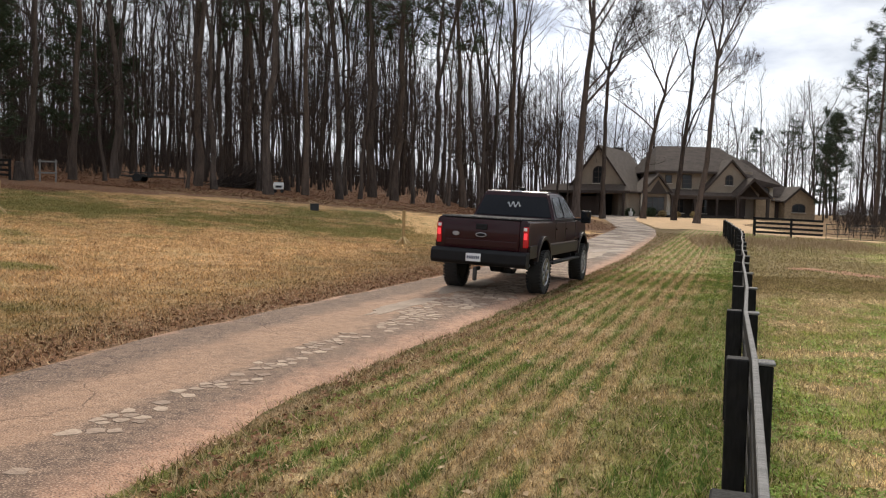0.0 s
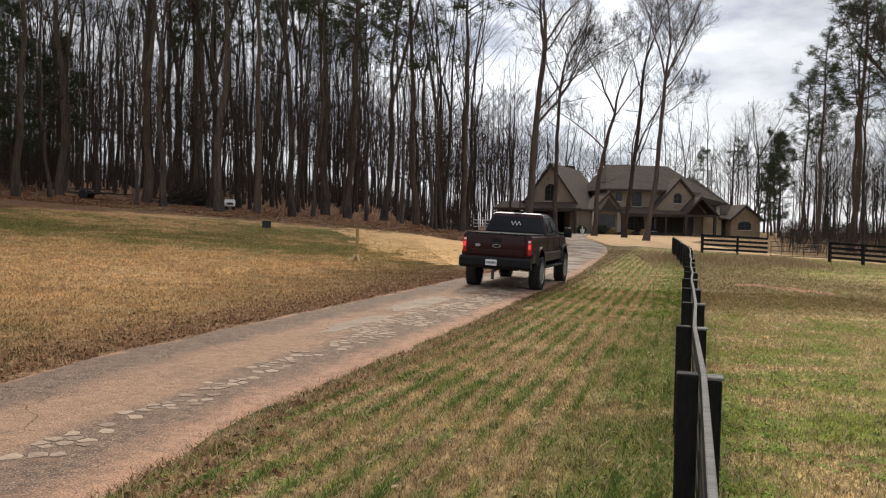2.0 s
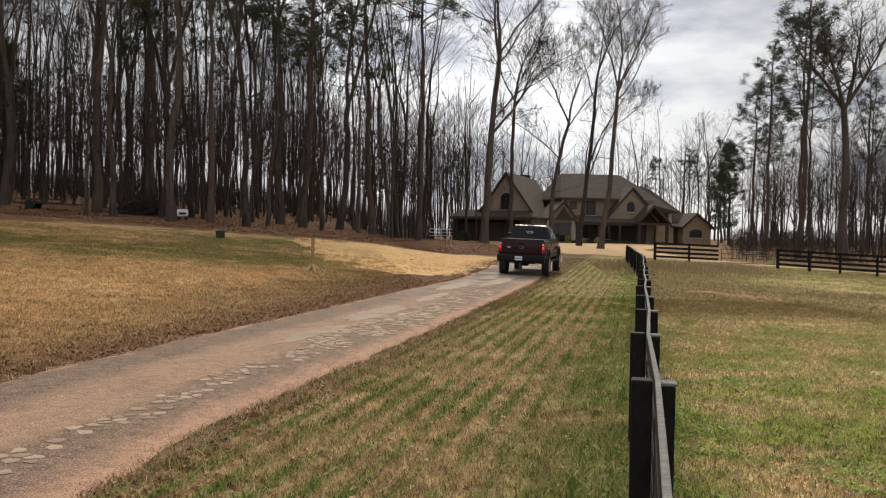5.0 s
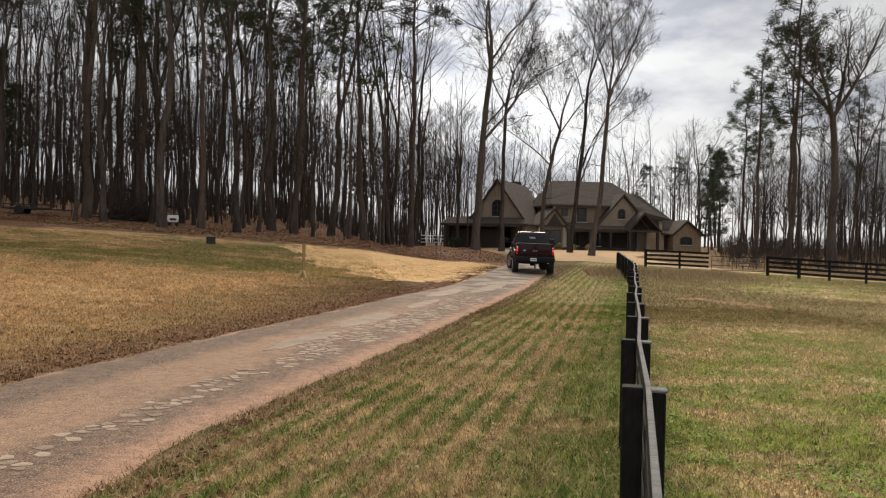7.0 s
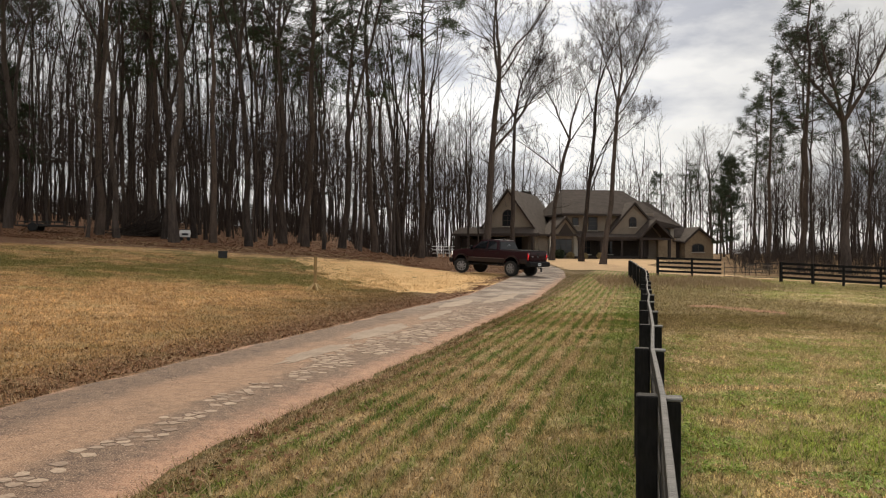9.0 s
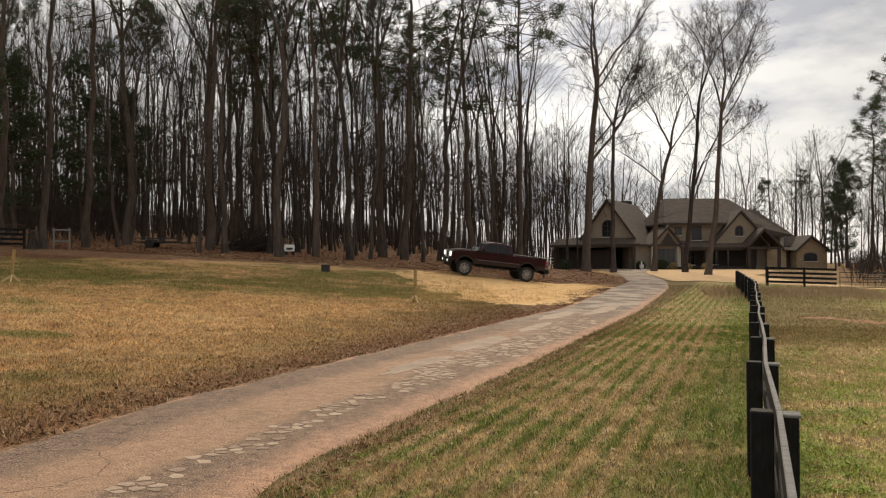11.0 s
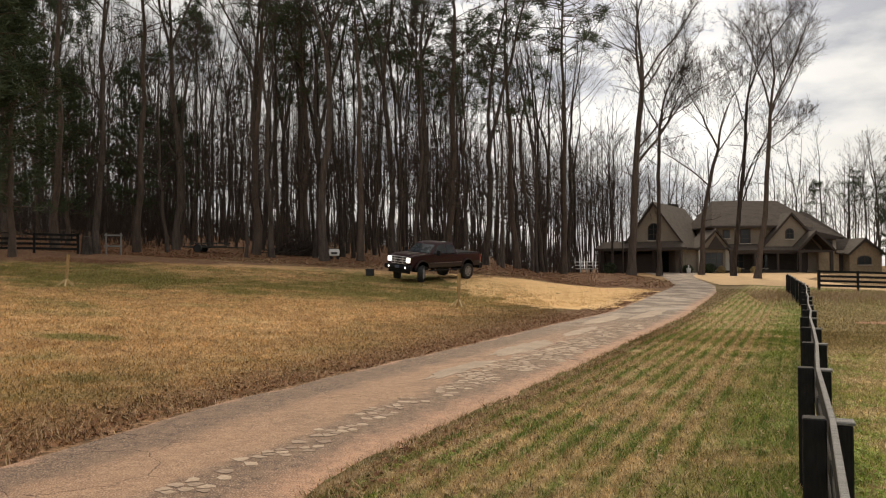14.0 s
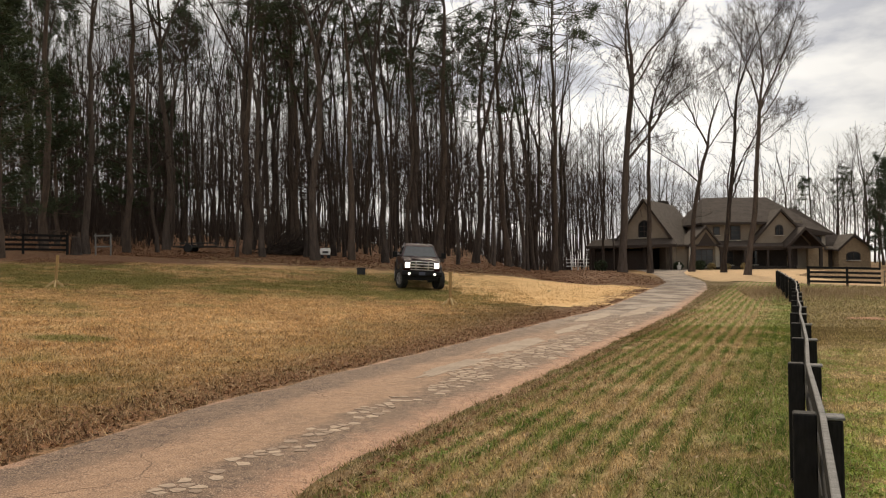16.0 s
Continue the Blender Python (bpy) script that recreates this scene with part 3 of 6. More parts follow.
FENCE = [p + Vector((0.022 * math.sin(i * 2.3), 0)) for i, p in enumerate(post_points())]
build_fence(FENCE, "fence_panel", "black-stained board fence with a weathered grey top edge", "fence along the drive", 1.04)
CROSS = [Vector(p) for p in ((23.05, 51.8), (25.3, 51.4), (27.05, 50.7))]
build_fence(CROSS, "fence_panel", "black four-board pasture fence", "cross fence by the house", 1.25, False)
CROSS = [Vector(p) for p in ((29.4, 47.5), (30.6, 46.0), (31.7, 44.6), (33.2, 43.3), (34.8, 42.0), (36.4, 40.7), (38.0, 39.4), (39.6, 38.1))]
build_fence(CROSS, "fence_panel", "black four-board pasture fence", "cross fence by the house", 1.25, False)


# ---- trees ----
class Pile(list):
    """A list of vertex arrays that knows how many vertices it holds."""
    total = 0


def tube(V, F, pts, rad, sides):
    base = V.total
    pts = np.asarray(pts, float)
    n = len(pts)
    d = np.gradient(pts, axis=0)
    d /= np.linalg.norm(d, axis=1)[:, None] + 1e-9
    ref = np.where(np.abs(d[:, 2:3]) < 0.9, np.array([[0, 0, 1.0]]), np.array([[1.0, 0, 0]]))
    u = np.cross(d, ref)
    u /= np.linalg.norm(u, axis=1)[:, None] + 1e-9
    w = np.cross(d, u)
    a = np.arange(sides) / sides * 2 * np.pi
    ring = pts[:, None] + np.asarray(rad)[:, None, None] * (np.cos(a)[None, :, None] * u[:, None] + np.sin(a)[None, :, None] * w[:, None])
    V.append(ring.reshape(-1, 3))
    V.total += n * sides
    i, k = np.meshgrid(np.arange(n - 1), np.arange(sides), indexing="ij")
    k2 = (k + 1) % sides
    p, q, r, s = i * sides + k, i * sides + k2, (i + 1) * sides + k2, (i + 1) * sides + k
    F.append(base + np.concatenate([np.stack([p, q, r], -1).reshape(-1, 3), np.stack([p, r, s], -1).reshape(-1, 3)]))


def limb_points(rng, start, way, length, n, wander, lift):
    pts, d = [np.array(start, float)], np.array(way, float)
    for _ in range(n):
        d = d + rng.normal(0, wander, 3) + np.array([0, 0, lift])
        d /= np.linalg.norm(d)
        pts.append(pts[-1] + d * length / n)
    return np.array(pts), d


def shoots(rng, V, F, s, d, length, r):
    """Thin three-sided shoots, all at once: starts s, ways d, lengths and one foot radius."""
    m = len(s)
    side = rng.normal(0, 1, (m, 3))
    side -= d * (side * d).sum(1)[:, None]
    side /= np.linalg.norm(side, axis=1)[:, None] + 1e-9
    w = d * 0.75 + side * 0.8 + np.array([0, 0, 0.25])
    w /= np.linalg.norm(w, axis=1)[:, None]
    p = [s, s + w * (length * 0.5)[:, None] + rng.normal(0, 0.05, (m, 3)) * length[:, None]]
    p.append(p[1] + (w + np.array([0, 0, 0.12])) * (length * 0.5)[:, None] + rng.normal(0, 0.06, (m, 3)) * length[:, None])
    u = np.cross(w, np.array([0.31, 0.52, 0.79]))
    u /= np.linalg.norm(u, axis=1)[:, None] + 1e-9
    v = np.cross(w, u)
    rings = []
    for q, k in zip(p, (1.0, 0.65, 0.3)):
        rr = max(r * k, 0.008)
        rings += [q + rr * u, q + rr * (-0.5 * u + 0.87 * v), q + rr * (-0.5 * u - 0.87 * v)]
    base = V.total
    V.append(np.stack(rings, 1).reshape(-1, 3))
    V.total += m * 9
    quad = [(0, 1, 4), (0, 4, 3), (1, 2, 5), (1, 5, 4), (2, 0, 3), (2, 3, 5), (3, 4, 7), (3, 7, 6), (4, 5, 8), (4, 8, 7), (5, 3, 6), (5, 6, 8)]
    F.append((base + 9 * np.arange(m)[:, None, None] + np.array(quad)[None]).reshape(-1, 3))
    return p


def twigs(rng, V, F, pts, r, count, length, depth):
    """Side shoots along a limb, finer and finer."""
    if count < 1:
        return
    n = len(pts) - 1
    q = rng.uniform(0.25, 1.0, count)
    i = np.minimum((q * n).astype(int), n - 1)
    f = (q * n - i)[:, None]
    s = pts[i] * (1 - f) + pts[i + 1] * f
    d = pts[i + 1] - pts[i]
    d /= np.linalg.norm(d, axis=1)[:, None] + 1e-9
    ln = length * rng.uniform(0.5, 1.1, count) * (1.15 - 0.5 * q)
    rr = max(r * 0.42, 0.007)
    p = shoots(rng, V, F, s, d, ln, rr)
    for _ in range(depth):
        k = 5
        a = np.repeat(np.arange(len(ln)), k)
        g = rng.uniform(0.2, 1.0, len(a))[:, None]
        s2 = np.where(g < 0.5, p[0][a] * (1 - 2 * g) + p[1][a] * 2 * g, p[1][a] * (2 - 2 * g) + p[2][a] * (2 * g - 1))
        d2 = p[2][a] - p[0][a]
        d2 /= np.linalg.norm(d2, axis=1)[:, None] + 1e-9
        ln = ln[a] * 0.55 * rng.uniform(0.5, 1.1, len(a))
        rr = max(rr * 0.5, 0.006)
        p = shoots(rng, V, F, s2, d2, ln, rr)


def bare_tree(seed, height, r0, fork, limbs, spread, lean=(0, 0), fine=1.0, wander=0.4):
    """Trunk and crown meshes of a leafless tree. fork: share of the height at which it divides, limbs: main limbs."""
    rng = np.random.default_rng(seed)
    TV, TF, CV, CF = Pile(), [], Pile(), []
    n = 9
    t = np.linspace(0, 1, n + 1)
    wob = np.cumsum(rng.normal(0, 0.012, (n + 1, 2)), 0) * height
    wob -= wob[0]
    top = fork * height
    pts = np.stack([lean[0] * t * top + wob[:, 0] * wander, lean[1] * t * top + wob[:, 1] * wander, t * top - 0.3 * (t == 0)], 1)
    rad = r0 * (1 - 0.42 * t * fork / 0.6) + r0 * 0.55 * np.exp(-t * top / 0.5)
    tube(TV, TF, pts, rad, 10)
    rt = rad[-1]
    a0 = rng.uniform(0, 6.28)
    for k in range(limbs):
        a = a0 + k * 2 * np.pi / limbs + rng.normal(0, 0.3)
        up = spread * rng.uniform(0.6, 1.2) if limbs > 1 else 0.05
        w = np.array([np.cos(a) * up, np.sin(a) * up, 1.0])
        w /= np.linalg.norm(w)
        ln = (height - top) * rng.uniform(0.8, 1.05)
        p, _ = limb_points(rng, pts[-1], w, ln, 8, 0.07, 0.05)
        r1 = rt * (0.78 if limbs > 1 else 1.0)
        tube(TV, TF, p, np.linspace(r1, 0.02, 9), 7)
        for j in range(int(9 * fine)):
            q = rng.uniform(0.12, 0.97)
            i = min(int(q * 8), 7)
            s = p[i] * (1 - (q * 8 - i)) + p[i + 1] * (q * 8 - i)
            aa = rng.uniform(0, 6.28)
            w2 = np.array([np.cos(aa), np.sin(aa), rng.uniform(0.5, 1.3)])
            w2 /= np.linalg.norm(w2)
            l2 = (1.1 - q) * ln * rng.uniform(0.35, 0.65) + 0.8
            p2, _ = limb_points(rng, s, w2, l2, 5, 0.13, 0.09)
            r2 = max(r1 * (1 - q) * 0.5, 0.022)
            tube(CV, CF, p2, np.linspace(r2, 0.01, 6), 4)
            twigs(rng, CV, CF, p2, r2, int(6 * fine), l2 * 0.5, 1)
    # a few dead side limbs low down
    for j in range(9):
        q = rng.uniform(0.35, 0.97)
        i = int(q * n)
        aa = rng.uniform(0, 6.28)
        p2, _ = limb_points(rng, pts[i], (np.cos(aa), np.sin(aa), rng.uniform(0.2, 0.9)), rng.uniform(1.2, 4.6), 5, 0.16, 0.06)
        tube(CV, CF, p2, np.linspace(0.05, 0.012, 6), 4)
        twigs(rng, CV, CF, p2, 0.03, 6, 1.2, 1)
    return ((np.concatenate(TV), np.concatenate(TF)), (np.concatenate(CV), np.concatenate(CF)))


def pine_tree(seed, height, r0, crown_from, clumps, reach=0.15):
    rng = np.random.default_rng(seed)
    TV, TF, NV, NF = Pile(), [], [], []
    n = 12
    t = np.linspace(0, 1, n + 1)
    wob = np.cumsum(rng.normal(0, 0.006, (n + 1, 2)), 0) * height
    wob -= wob[0]
    pts = np.stack([wob[:, 0], wob[:, 1], t * height - 0.3 * (t == 0)], 1)
    rad = r0 * (1 - 0.85 * t) + 0.01 + r0 * 0.4 * np.exp(-t * height / 0.5)
    tube(TV, TF, pts, rad, 9)
    base = 0
    for k in range(clumps):
        q = crown_from + (1 - crown_from) * rng.uniform(0, 1) ** 0.85
        z = q * height
        i = min(int(q * n), n - 1)
        s = pts[i] * (1 - (q * n - i)) + pts[i + 1] * (q * n - i)
        a = rng.uniform(0, 6.28)
        prof = np.sin(np.pi * min(1, (q - crown_from) / (1 - crown_from) * 0.8 + 0.22))
        ln = height * reach * prof * rng.uniform(0.4, 1.2) + 0.5
        p, d = limb_points(rng, s, (np.cos(a), np.sin(a), rng.uniform(0.0, 0.5)), ln, 4, 0.12, 0.03)
        tube(TV, TF, p, np.linspace(0.05, 0.015, 5), 3)
        for c in range(3):
            cen = p[-1] if c == 0 else p[rng.integers(2, 5)] + rng.normal(0, 0.35, 3)
            m = 31
            dirs = rng.normal(0, 1, (m, 3))
            dirs[:, 2] = dirs[:, 2] * 0.55 + 0.25
            dirs /= np.linalg.norm(dirs, axis=1)[:, None]
            ll = rng.uniform(0.35, 0.85, m)[:, None]
            side = np.cross(dirs, rng.normal(0, 1, (m, 3)))
            side /= np.linalg.norm(side, axis=1)[:, None]
            o = cen + rng.normal(0, 0.16, (m, 3))
            wd = 0.030
            NV.append(np.stack([o - side * wd, o + side * wd, o + dirs * ll], 1).reshape(-1, 3))
            NF.append(base + np.arange(m * 3).reshape(-1, 3))
            base += m * 3
    # dead stubs below the crown
    for k in range(8):
        q = rng.uniform(crown_from * 0.5, crown_from)
        i = int(q * n)
        a = rng.uniform(0, 6.28)
        p, d = limb_points(rng, pts[i], (np.cos(a), np.sin(a), 0.1), rng.uniform(0.6, 2.2), 3, 0.15, 0)
        tube(TV, TF, p, np.linspace(0.03, 0.01, 4), 3)
    return ((np.concatenate(TV), np.concatenate(TF)), (np.concatenate(NV), np.concatenate(NF)))


# ---- woods ----
def tree_thing(data, bark, leaf, crown_name, label, group):
    th = empty("tree", pose(0, -60, 0), label, "tree", group)
    a = part("trunk", fast_mesh("trunk", *data[0], bark), None, th)
    a.data.polygons.foreach_set("use_smooth", [True] * len(a.data.polygons))
    part(crown_name, fast_mesh(crown_name, *data[1], leaf), None, th)
    return th


WOOD = "trees of the wood"
PROTO_BARE = [tree_thing(bare_tree(11 + i, 25 + i % 3, 0.21 + 0.03 * (i % 4), f, l, s, fine=0.85), BARK, TWIG, "crown",
                         "tall leafless hardwood with a dark trunk in leaf litter", WOOD)
              for i, (f, l, s) in enumerate([(0.42, 2, 0.3), (0.55, 3, 0.35), (0.36, 2, 0.22), (0.62, 2, 0.3), (0.45, 3, 0.3), (0.5, 2, 0.4)])]
PROTO_PINE = [tree_thing(pine_tree(41 + i, 25 + i % 3, 0.22 + 0.03 * (i % 3), c, n, w), PINE_BARK, NEEDLE, "needles",
                         "tall loblolly pine with a bare lower trunk", WOOD)
              for i, (c, n, w) in enumerate([(0.52, 52, 0.15), (0.62, 46, 0.15), (0.42, 60, 0.15), (0.66, 66, 0.21)])]
PROTO_LOW = [tree_thing(pine_tree(61 + i, 17 + 3 * i, 0.2, 0.16, 110), PINE_BARK, NEEDLE, "needles", "dense dark green pine with low hanging boughs", WOOD) for i in range(2)]
PROTO_THIN = [tree_thing(bare_tree(71 + i, 14 + 3 * i, 0.085 + 0.02 * i, 0.5, 1 + i % 2, 0.2, fine=0.6), BARK, TWIG, "crown",
                         "slender young leafless tree in the understorey", WOOD) for i in range(4)]


def plant(proto, x, y, size=1.0, turn=0.0, tilt=(0, 0), label="", group="", slim=1.0):
    t = copy_thing(proto, pose(x, y, gz(x, y) - 0.03, tilt[0], tilt[1], turn))
    t.scale = (size * slim, size * slim, size)
    return tagged(t, label, "", group)


EDGE_TREES = [  # x, y, kind (0 hardwood, 1 pine, 2 slender, 3 low pine), which, size
    (-13.2, 59.3, 0, 0, 1.0), (-10.5, 62.3, 0, 2, 0.95), (-9.2, 58.3, 0, 3, 1.0), (-7.0, 61.3, 1, 1, 0.95), (-4.3, 59.3, 0, 4, 1.1),
    (-0.4, 64.2, 1, 2, 1.0), (-23.1, 52.5, 0, 5, 0.95), (-21.6, 63.3, 0, 1, 1.1), (-22.0, 56.4, 1, 0, 1.05), (2.5, 66.1, 0, 2, 1.0),
    (9.6, 71, 1, 3, 1.12), (8.3, 75, 0, 0, 1.0), (10.8, 77, 0, 5, 0.9), (5.4, 69, 1, 2, 0.95), (-27, 55, 1, 1, 1.0), (-31, 56, 1, 0, 0.95),
    (-25.6, 47.0, 3, 0, 0.95), (-26.4, 43.6, 3, 1, 1.0), (-33, 60, 3, 1, 0.8), (-29.5, 62, 3, 0, 0.8), (-26.0, 66, 3, 1, 0.75), (-24.5, 71, 3, 0, 0.75),  (-29.5, 49.0, 3, 1, 0.9), (-15.0, 62, 1, 1, 1.0), (-15.6, 64, 0, 1, 1.0), (-11.8, 66, 1, 0, 1.0), (-2.2, 67, 0, 3, 1.0),
    (-20.6, 58.5, 2, 2, 1.0), (-14.6, 57.2, 2, 1, 1.0), (-3.0, 62.6, 2, 3, 1.0), (1.0, 61.5, 2, 2, 1.0), (3.9, 65.0, 2, 3, 0.9), (6.9, 67.5, 2, 3, 1.0)]


def build_woods():
    rng = random.Random(5)
    placed = []
    kinds = (PROTO_BARE, PROTO_PINE, PROTO_THIN, PROTO_LOW)
    for x, y, kind, which, size in EDGE_TREES:
        plant(kinds[kind][which], x, y, size, rng.uniform(0, 360), (rng.gauss(0, 1.2), rng.gauss(0, 1.2)))
        placed.append((x, y))
    tries = 0
    while len(placed) < 292 and tries < 9000:
        tries += 1
        y = 65 + 43 * rng.random() ** 1.15
        x = rng.uniform(-0.66 * y - 4, 0.155 * y)
        if x > 3 and y < 68:
            continue
        if min((x - a) ** 2 + (y - b) ** 2 for a, b in placed) < 2.2:
            continue
        placed.append((x, y))
        k = rng.random()
        pr = PROTO_BARE if k < 0.38 else PROTO_PINE if k < 0.50 else PROTO_THIN
        plant(rng.choice(pr), x, y, rng.uniform(0.8, 1.1), rng.uniform(0, 360), (rng.gauss(0, 2.2), rng.gauss(0, 2.2)), slim=rng.uniform(0.42, 0.85))


build_woods()


def far_woods(name, label, count, seed, spot, h0, h1, r0=0.12):
    """A mass of far leafless trees, as one object."""
    rng = np.random.default_rng(seed)
    V, F = Pile(), []
    for _ in range(count):
        x, y = spot(rng)
        z, h = gz(x, y), rng.uniform(h0, h1)
        n = 5
        t = np.linspace(0, 1, n + 1)
        lean = rng.normal(0, 0.04, 2)
        pts = np.stack([x + lean[0] * t * h + rng.normal(0, 0.12, n + 1), y + lean[1] * t * h, z - 0.3 + t * h], 1)
        r = r0 * rng.uniform(0.6, 1.6)
        tube(V, F, pts, r * (1 - 0.9 * t), 4)
        for k in range(13):
            q = rng.uniform(0.28, 0.98)
            i = min(int(q * n), n - 1)
            s = pts[i] + (pts[i + 1] - pts[i]) * (q * n - i)
            a = rng.uniform(0, 6.28)
            p, _ = limb_points(rng, s, (np.cos(a) * 0.8, np.sin(a) * 0.8, 1.0), (1.15 - q) * h * 0.42 + 0.8, 2, 0.14, 0.06)
            tube(V, F, p, np.linspace(max(r * 0.35 * (1 - q) + 0.012, 0.02), 0.012, 3), 3)
            twigs(rng, V, F, p, 0.03, 5, 1.5, 0)
    tagged(new(name, fast_mesh(name, np.concatenate(V), np.concatenate(F), TWIG)), label, "woods", kind="stuff")


far_woods("far_woods", "distant grey-brown leafless woods behind the lawn", 620, 3, lambda r: (r.uniform(-105, 24), r.uniform(92, 150)), 14, 25, 0.10)
far_woods("far_woods_house", "distant grey leafless trees behind the house", 170, 8, lambda r: (r.uniform(15, 120), r.uniform(118, 165)), 13, 21)
far_woods("pasture_woods", "tangled leafless trees beyond the pasture fence", 140, 9, lambda r: (lambda y: (r.uniform(0.55 * y + 2, 95), y))(r.uniform(66, 112)), 7, 16, 0.09)


def brush(name, label, count, seed, spot, h):
    """Low twiggy undergrowth, as one object."""
    rng = np.random.default_rng(seed)
    V, F = Pile(), []
    for _ in range(count):
        x, y = spot(rng)
        z = gz(x, y)
        a = rng.uniform(0, 6.28)
        p, _ = limb_points(rng, (x, y, z - 0.05), (np.cos(a) * 0.35, np.sin(a) * 0.35, 1), rng.uniform(0.5, 1) * h, 4, 0.15, 0.0)
        tube(V, F, p, np.linspace(0.02, 0.008, 5), 3)
        twigs(rng, V, F, p, 0.012, 4, h * 0.35, 0)
    tagged(new(name, fast_mesh(name, np.concatenate(V), np.concatenate(F), TWIG)), label, "undergrowth", kind="stuff")


brush("undergrowth", "bare brown undergrowth under the trees", 4200, 21, lambda r: (lambda y: (r.uniform(-0.66, 0.15) * y, y))(r.uniform(76, 132)), 3.6)
brush("edge_thicket", "dense bare thicket behind the paddock fence", 1500, 24, lambda r: (lambda y: (r.uniform(-0.66, -0.34) * y, y))(r.uniform(64, 100)), 6.0)
brush("thicket", "tall bare thicket deep in the woods", 2400, 23, lambda r: (lambda y: (r.uniform(-0.68, 0.14) * y, y))(r.uniform(104, 150)), 5.5)
brush("pasture_brush", "bare brown brush behind the pasture fence", 3600, 22, lambda r: (lambda y: (r.uniform(0.55 * y, 95), y))(r.uniform(58, 96)), 2.6)

# trees on the yard of the house and at the pasture
YARD = "bare trees before the house"


def forked_tree(seed, r0, top, lean, bend, forks, tip):
    """A leafless yard tree: a leaning trunk up to top metres, and limbs given as (height, slope in x, slope in y, length, share of the trunk's radius)."""
    rng = np.random.default_rng(seed)
    TV, TF, CV, CF = Pile(), [], Pile(), []
    n = 16
    t = np.linspace(0, 1, n + 1)
    wob = np.cumsum(rng.normal(0, 0.035, (n + 1, 2)), 0)
    wob -= wob[0]
    pts = np.stack([lean * t * top + bend * np.sin(np.pi * t) + wob[:, 0], wob[:, 1], t * top - 0.3 * (t == 0)], 1)
    rad = r0 * (1 - 0.45 * t) + r0 * 0.6 * np.exp(-t * top / 0.5)
    tube(TV, TF, pts, rad, 12)
    for z, sx, sy, ln, share in [(top, lean + 0.02, 0.03, tip, 0.9), *forks]:
        q = min(z / top, 1.0) * n
        i = min(int(q), n - 1)
        foot = pts[i] + (pts[i + 1] - pts[i]) * (q - i)
        w = np.array([sx, sy, 1.0])
        p, _ = limb_points(rng, foot, w / np.linalg.norm(w), ln, 10, 0.11, 0.03)
        r1 = share * float(np.interp(q, np.arange(n + 1), rad))
        tube(TV, TF, p, np.linspace(r1, 0.018, 11), 8)
        for j in range(13):
            f = rng.uniform(0.15, 0.98)
            k = min(int(f * 10), 9)
            s = p[k] + (p[k + 1] - p[k]) * (f * 10 - k)
            d = p[k + 1] - p[k]
            d = d / np.linalg.norm(d)
            a = rng.uniform(0, 6.28)
            w2 = d * 0.9 + np.array([np.cos(a) * 0.75, np.sin(a) * 0.75, 0.25])
            l2 = (1.12 - f) * ln * rng.uniform(0.35, 0.65) + 1.1
            p2, _ = limb_points(rng, s, w2 / np.linalg.norm(w2), l2, 6, 0.12, 0.05)
            r2 = max(r1 * (1 - f) * 0.38, 0.016)
            tube(CV, CF, p2, np.linspace(r2, 0.008, 7), 4)
            twigs(rng, CV, CF, p2, min(r2, 0.024), 10, l2 * 0.45, 1)
    for j in range(7):
        i = rng.integers(7, n)
        a = rng.uniform(0, 6.28)
        p2, _ = limb_points(rng, pts[i], (np.cos(a), np.sin(a) * 0.5, rng.uniform(0.1, 0.6)), rng.uniform(1.0, 3.6), 5, 0.2, 0.03)
        tube(CV, CF, p2, np.linspace(0.04, 0.01, 6), 4)
        twigs(rng, CV, CF, p2, 0.02, 6, 0.9, 0)
    return ((np.concatenate(TV), np.concatenate(TF)), (np.concatenate(CV), np.concatenate(CF)))


for seed, x, y, r, top, lean, bend, forks, tip in [
        (101, 16.3, 75, 0.38, 18.0, 0.075, -0.2, [(17.6, -0.26, 0.1, 11, 0.75), (17.0, 1.3, -0.1, 9, 0.4), (19, 0.75, 0.2, 10, 0.5), (10.2, 0.8, 0.1, 11, 0.5), (11.5, 0.95, -0.2, 8, 0.36)], 12),
        (102, 20.1, 80, 0.26, 14.4, 0.01, 0.0, [(14.2, 1.15, 0.1, 12, 0.6), (13.8, 0.75, -0.1, 9, 0.45), (14.4, -0.30, 0.1, 9, 0.6), (14.4, 0.4, -0.2, 8, 0.5)], 10),
        (103, 25.4, 84, 0.28, 13.0, 0.16, -0.5, [(9.2, -1.0, 0.1, 8, 0.42), (13.0, -0.35, -0.1, 10, 0.7), (12.4, 0.6, 0.1, 9, 0.5)], 8),
        (104, 27.3, 80, 0.25, 17.0, 0.075, 0.1, [(8.4, 0.55, 0.05, 9, 0.6), (15.0, -0.35, 0.2, 8, 0.45), (17, 0.3, -0.1, 9, 0.6)], 10),
        (105, 27.0, 73, 0.27, 15.0, 0.095, 0.1, [(15.0, -0.14, 0.1, 10, 0.7), (15.0, 0.32, -0.1, 10, 0.7), (14.6, 0.65, 0.1, 9, 0.55), (14.0, 0.95, -0.1, 8, 0.45), (11.5, 1.3, 0.1, 5, 0.25)], 10)]:
    t = tree_thing(forked_tree(seed, r, top, lean, bend, forks, tip), BARK, TWIG, "crown", "tall leafless tree with a forked grey trunk before the house", YARD)
    t.matrix_basis = pose(x, y, gz(x, y) - 0.05, 0, 0, 0)
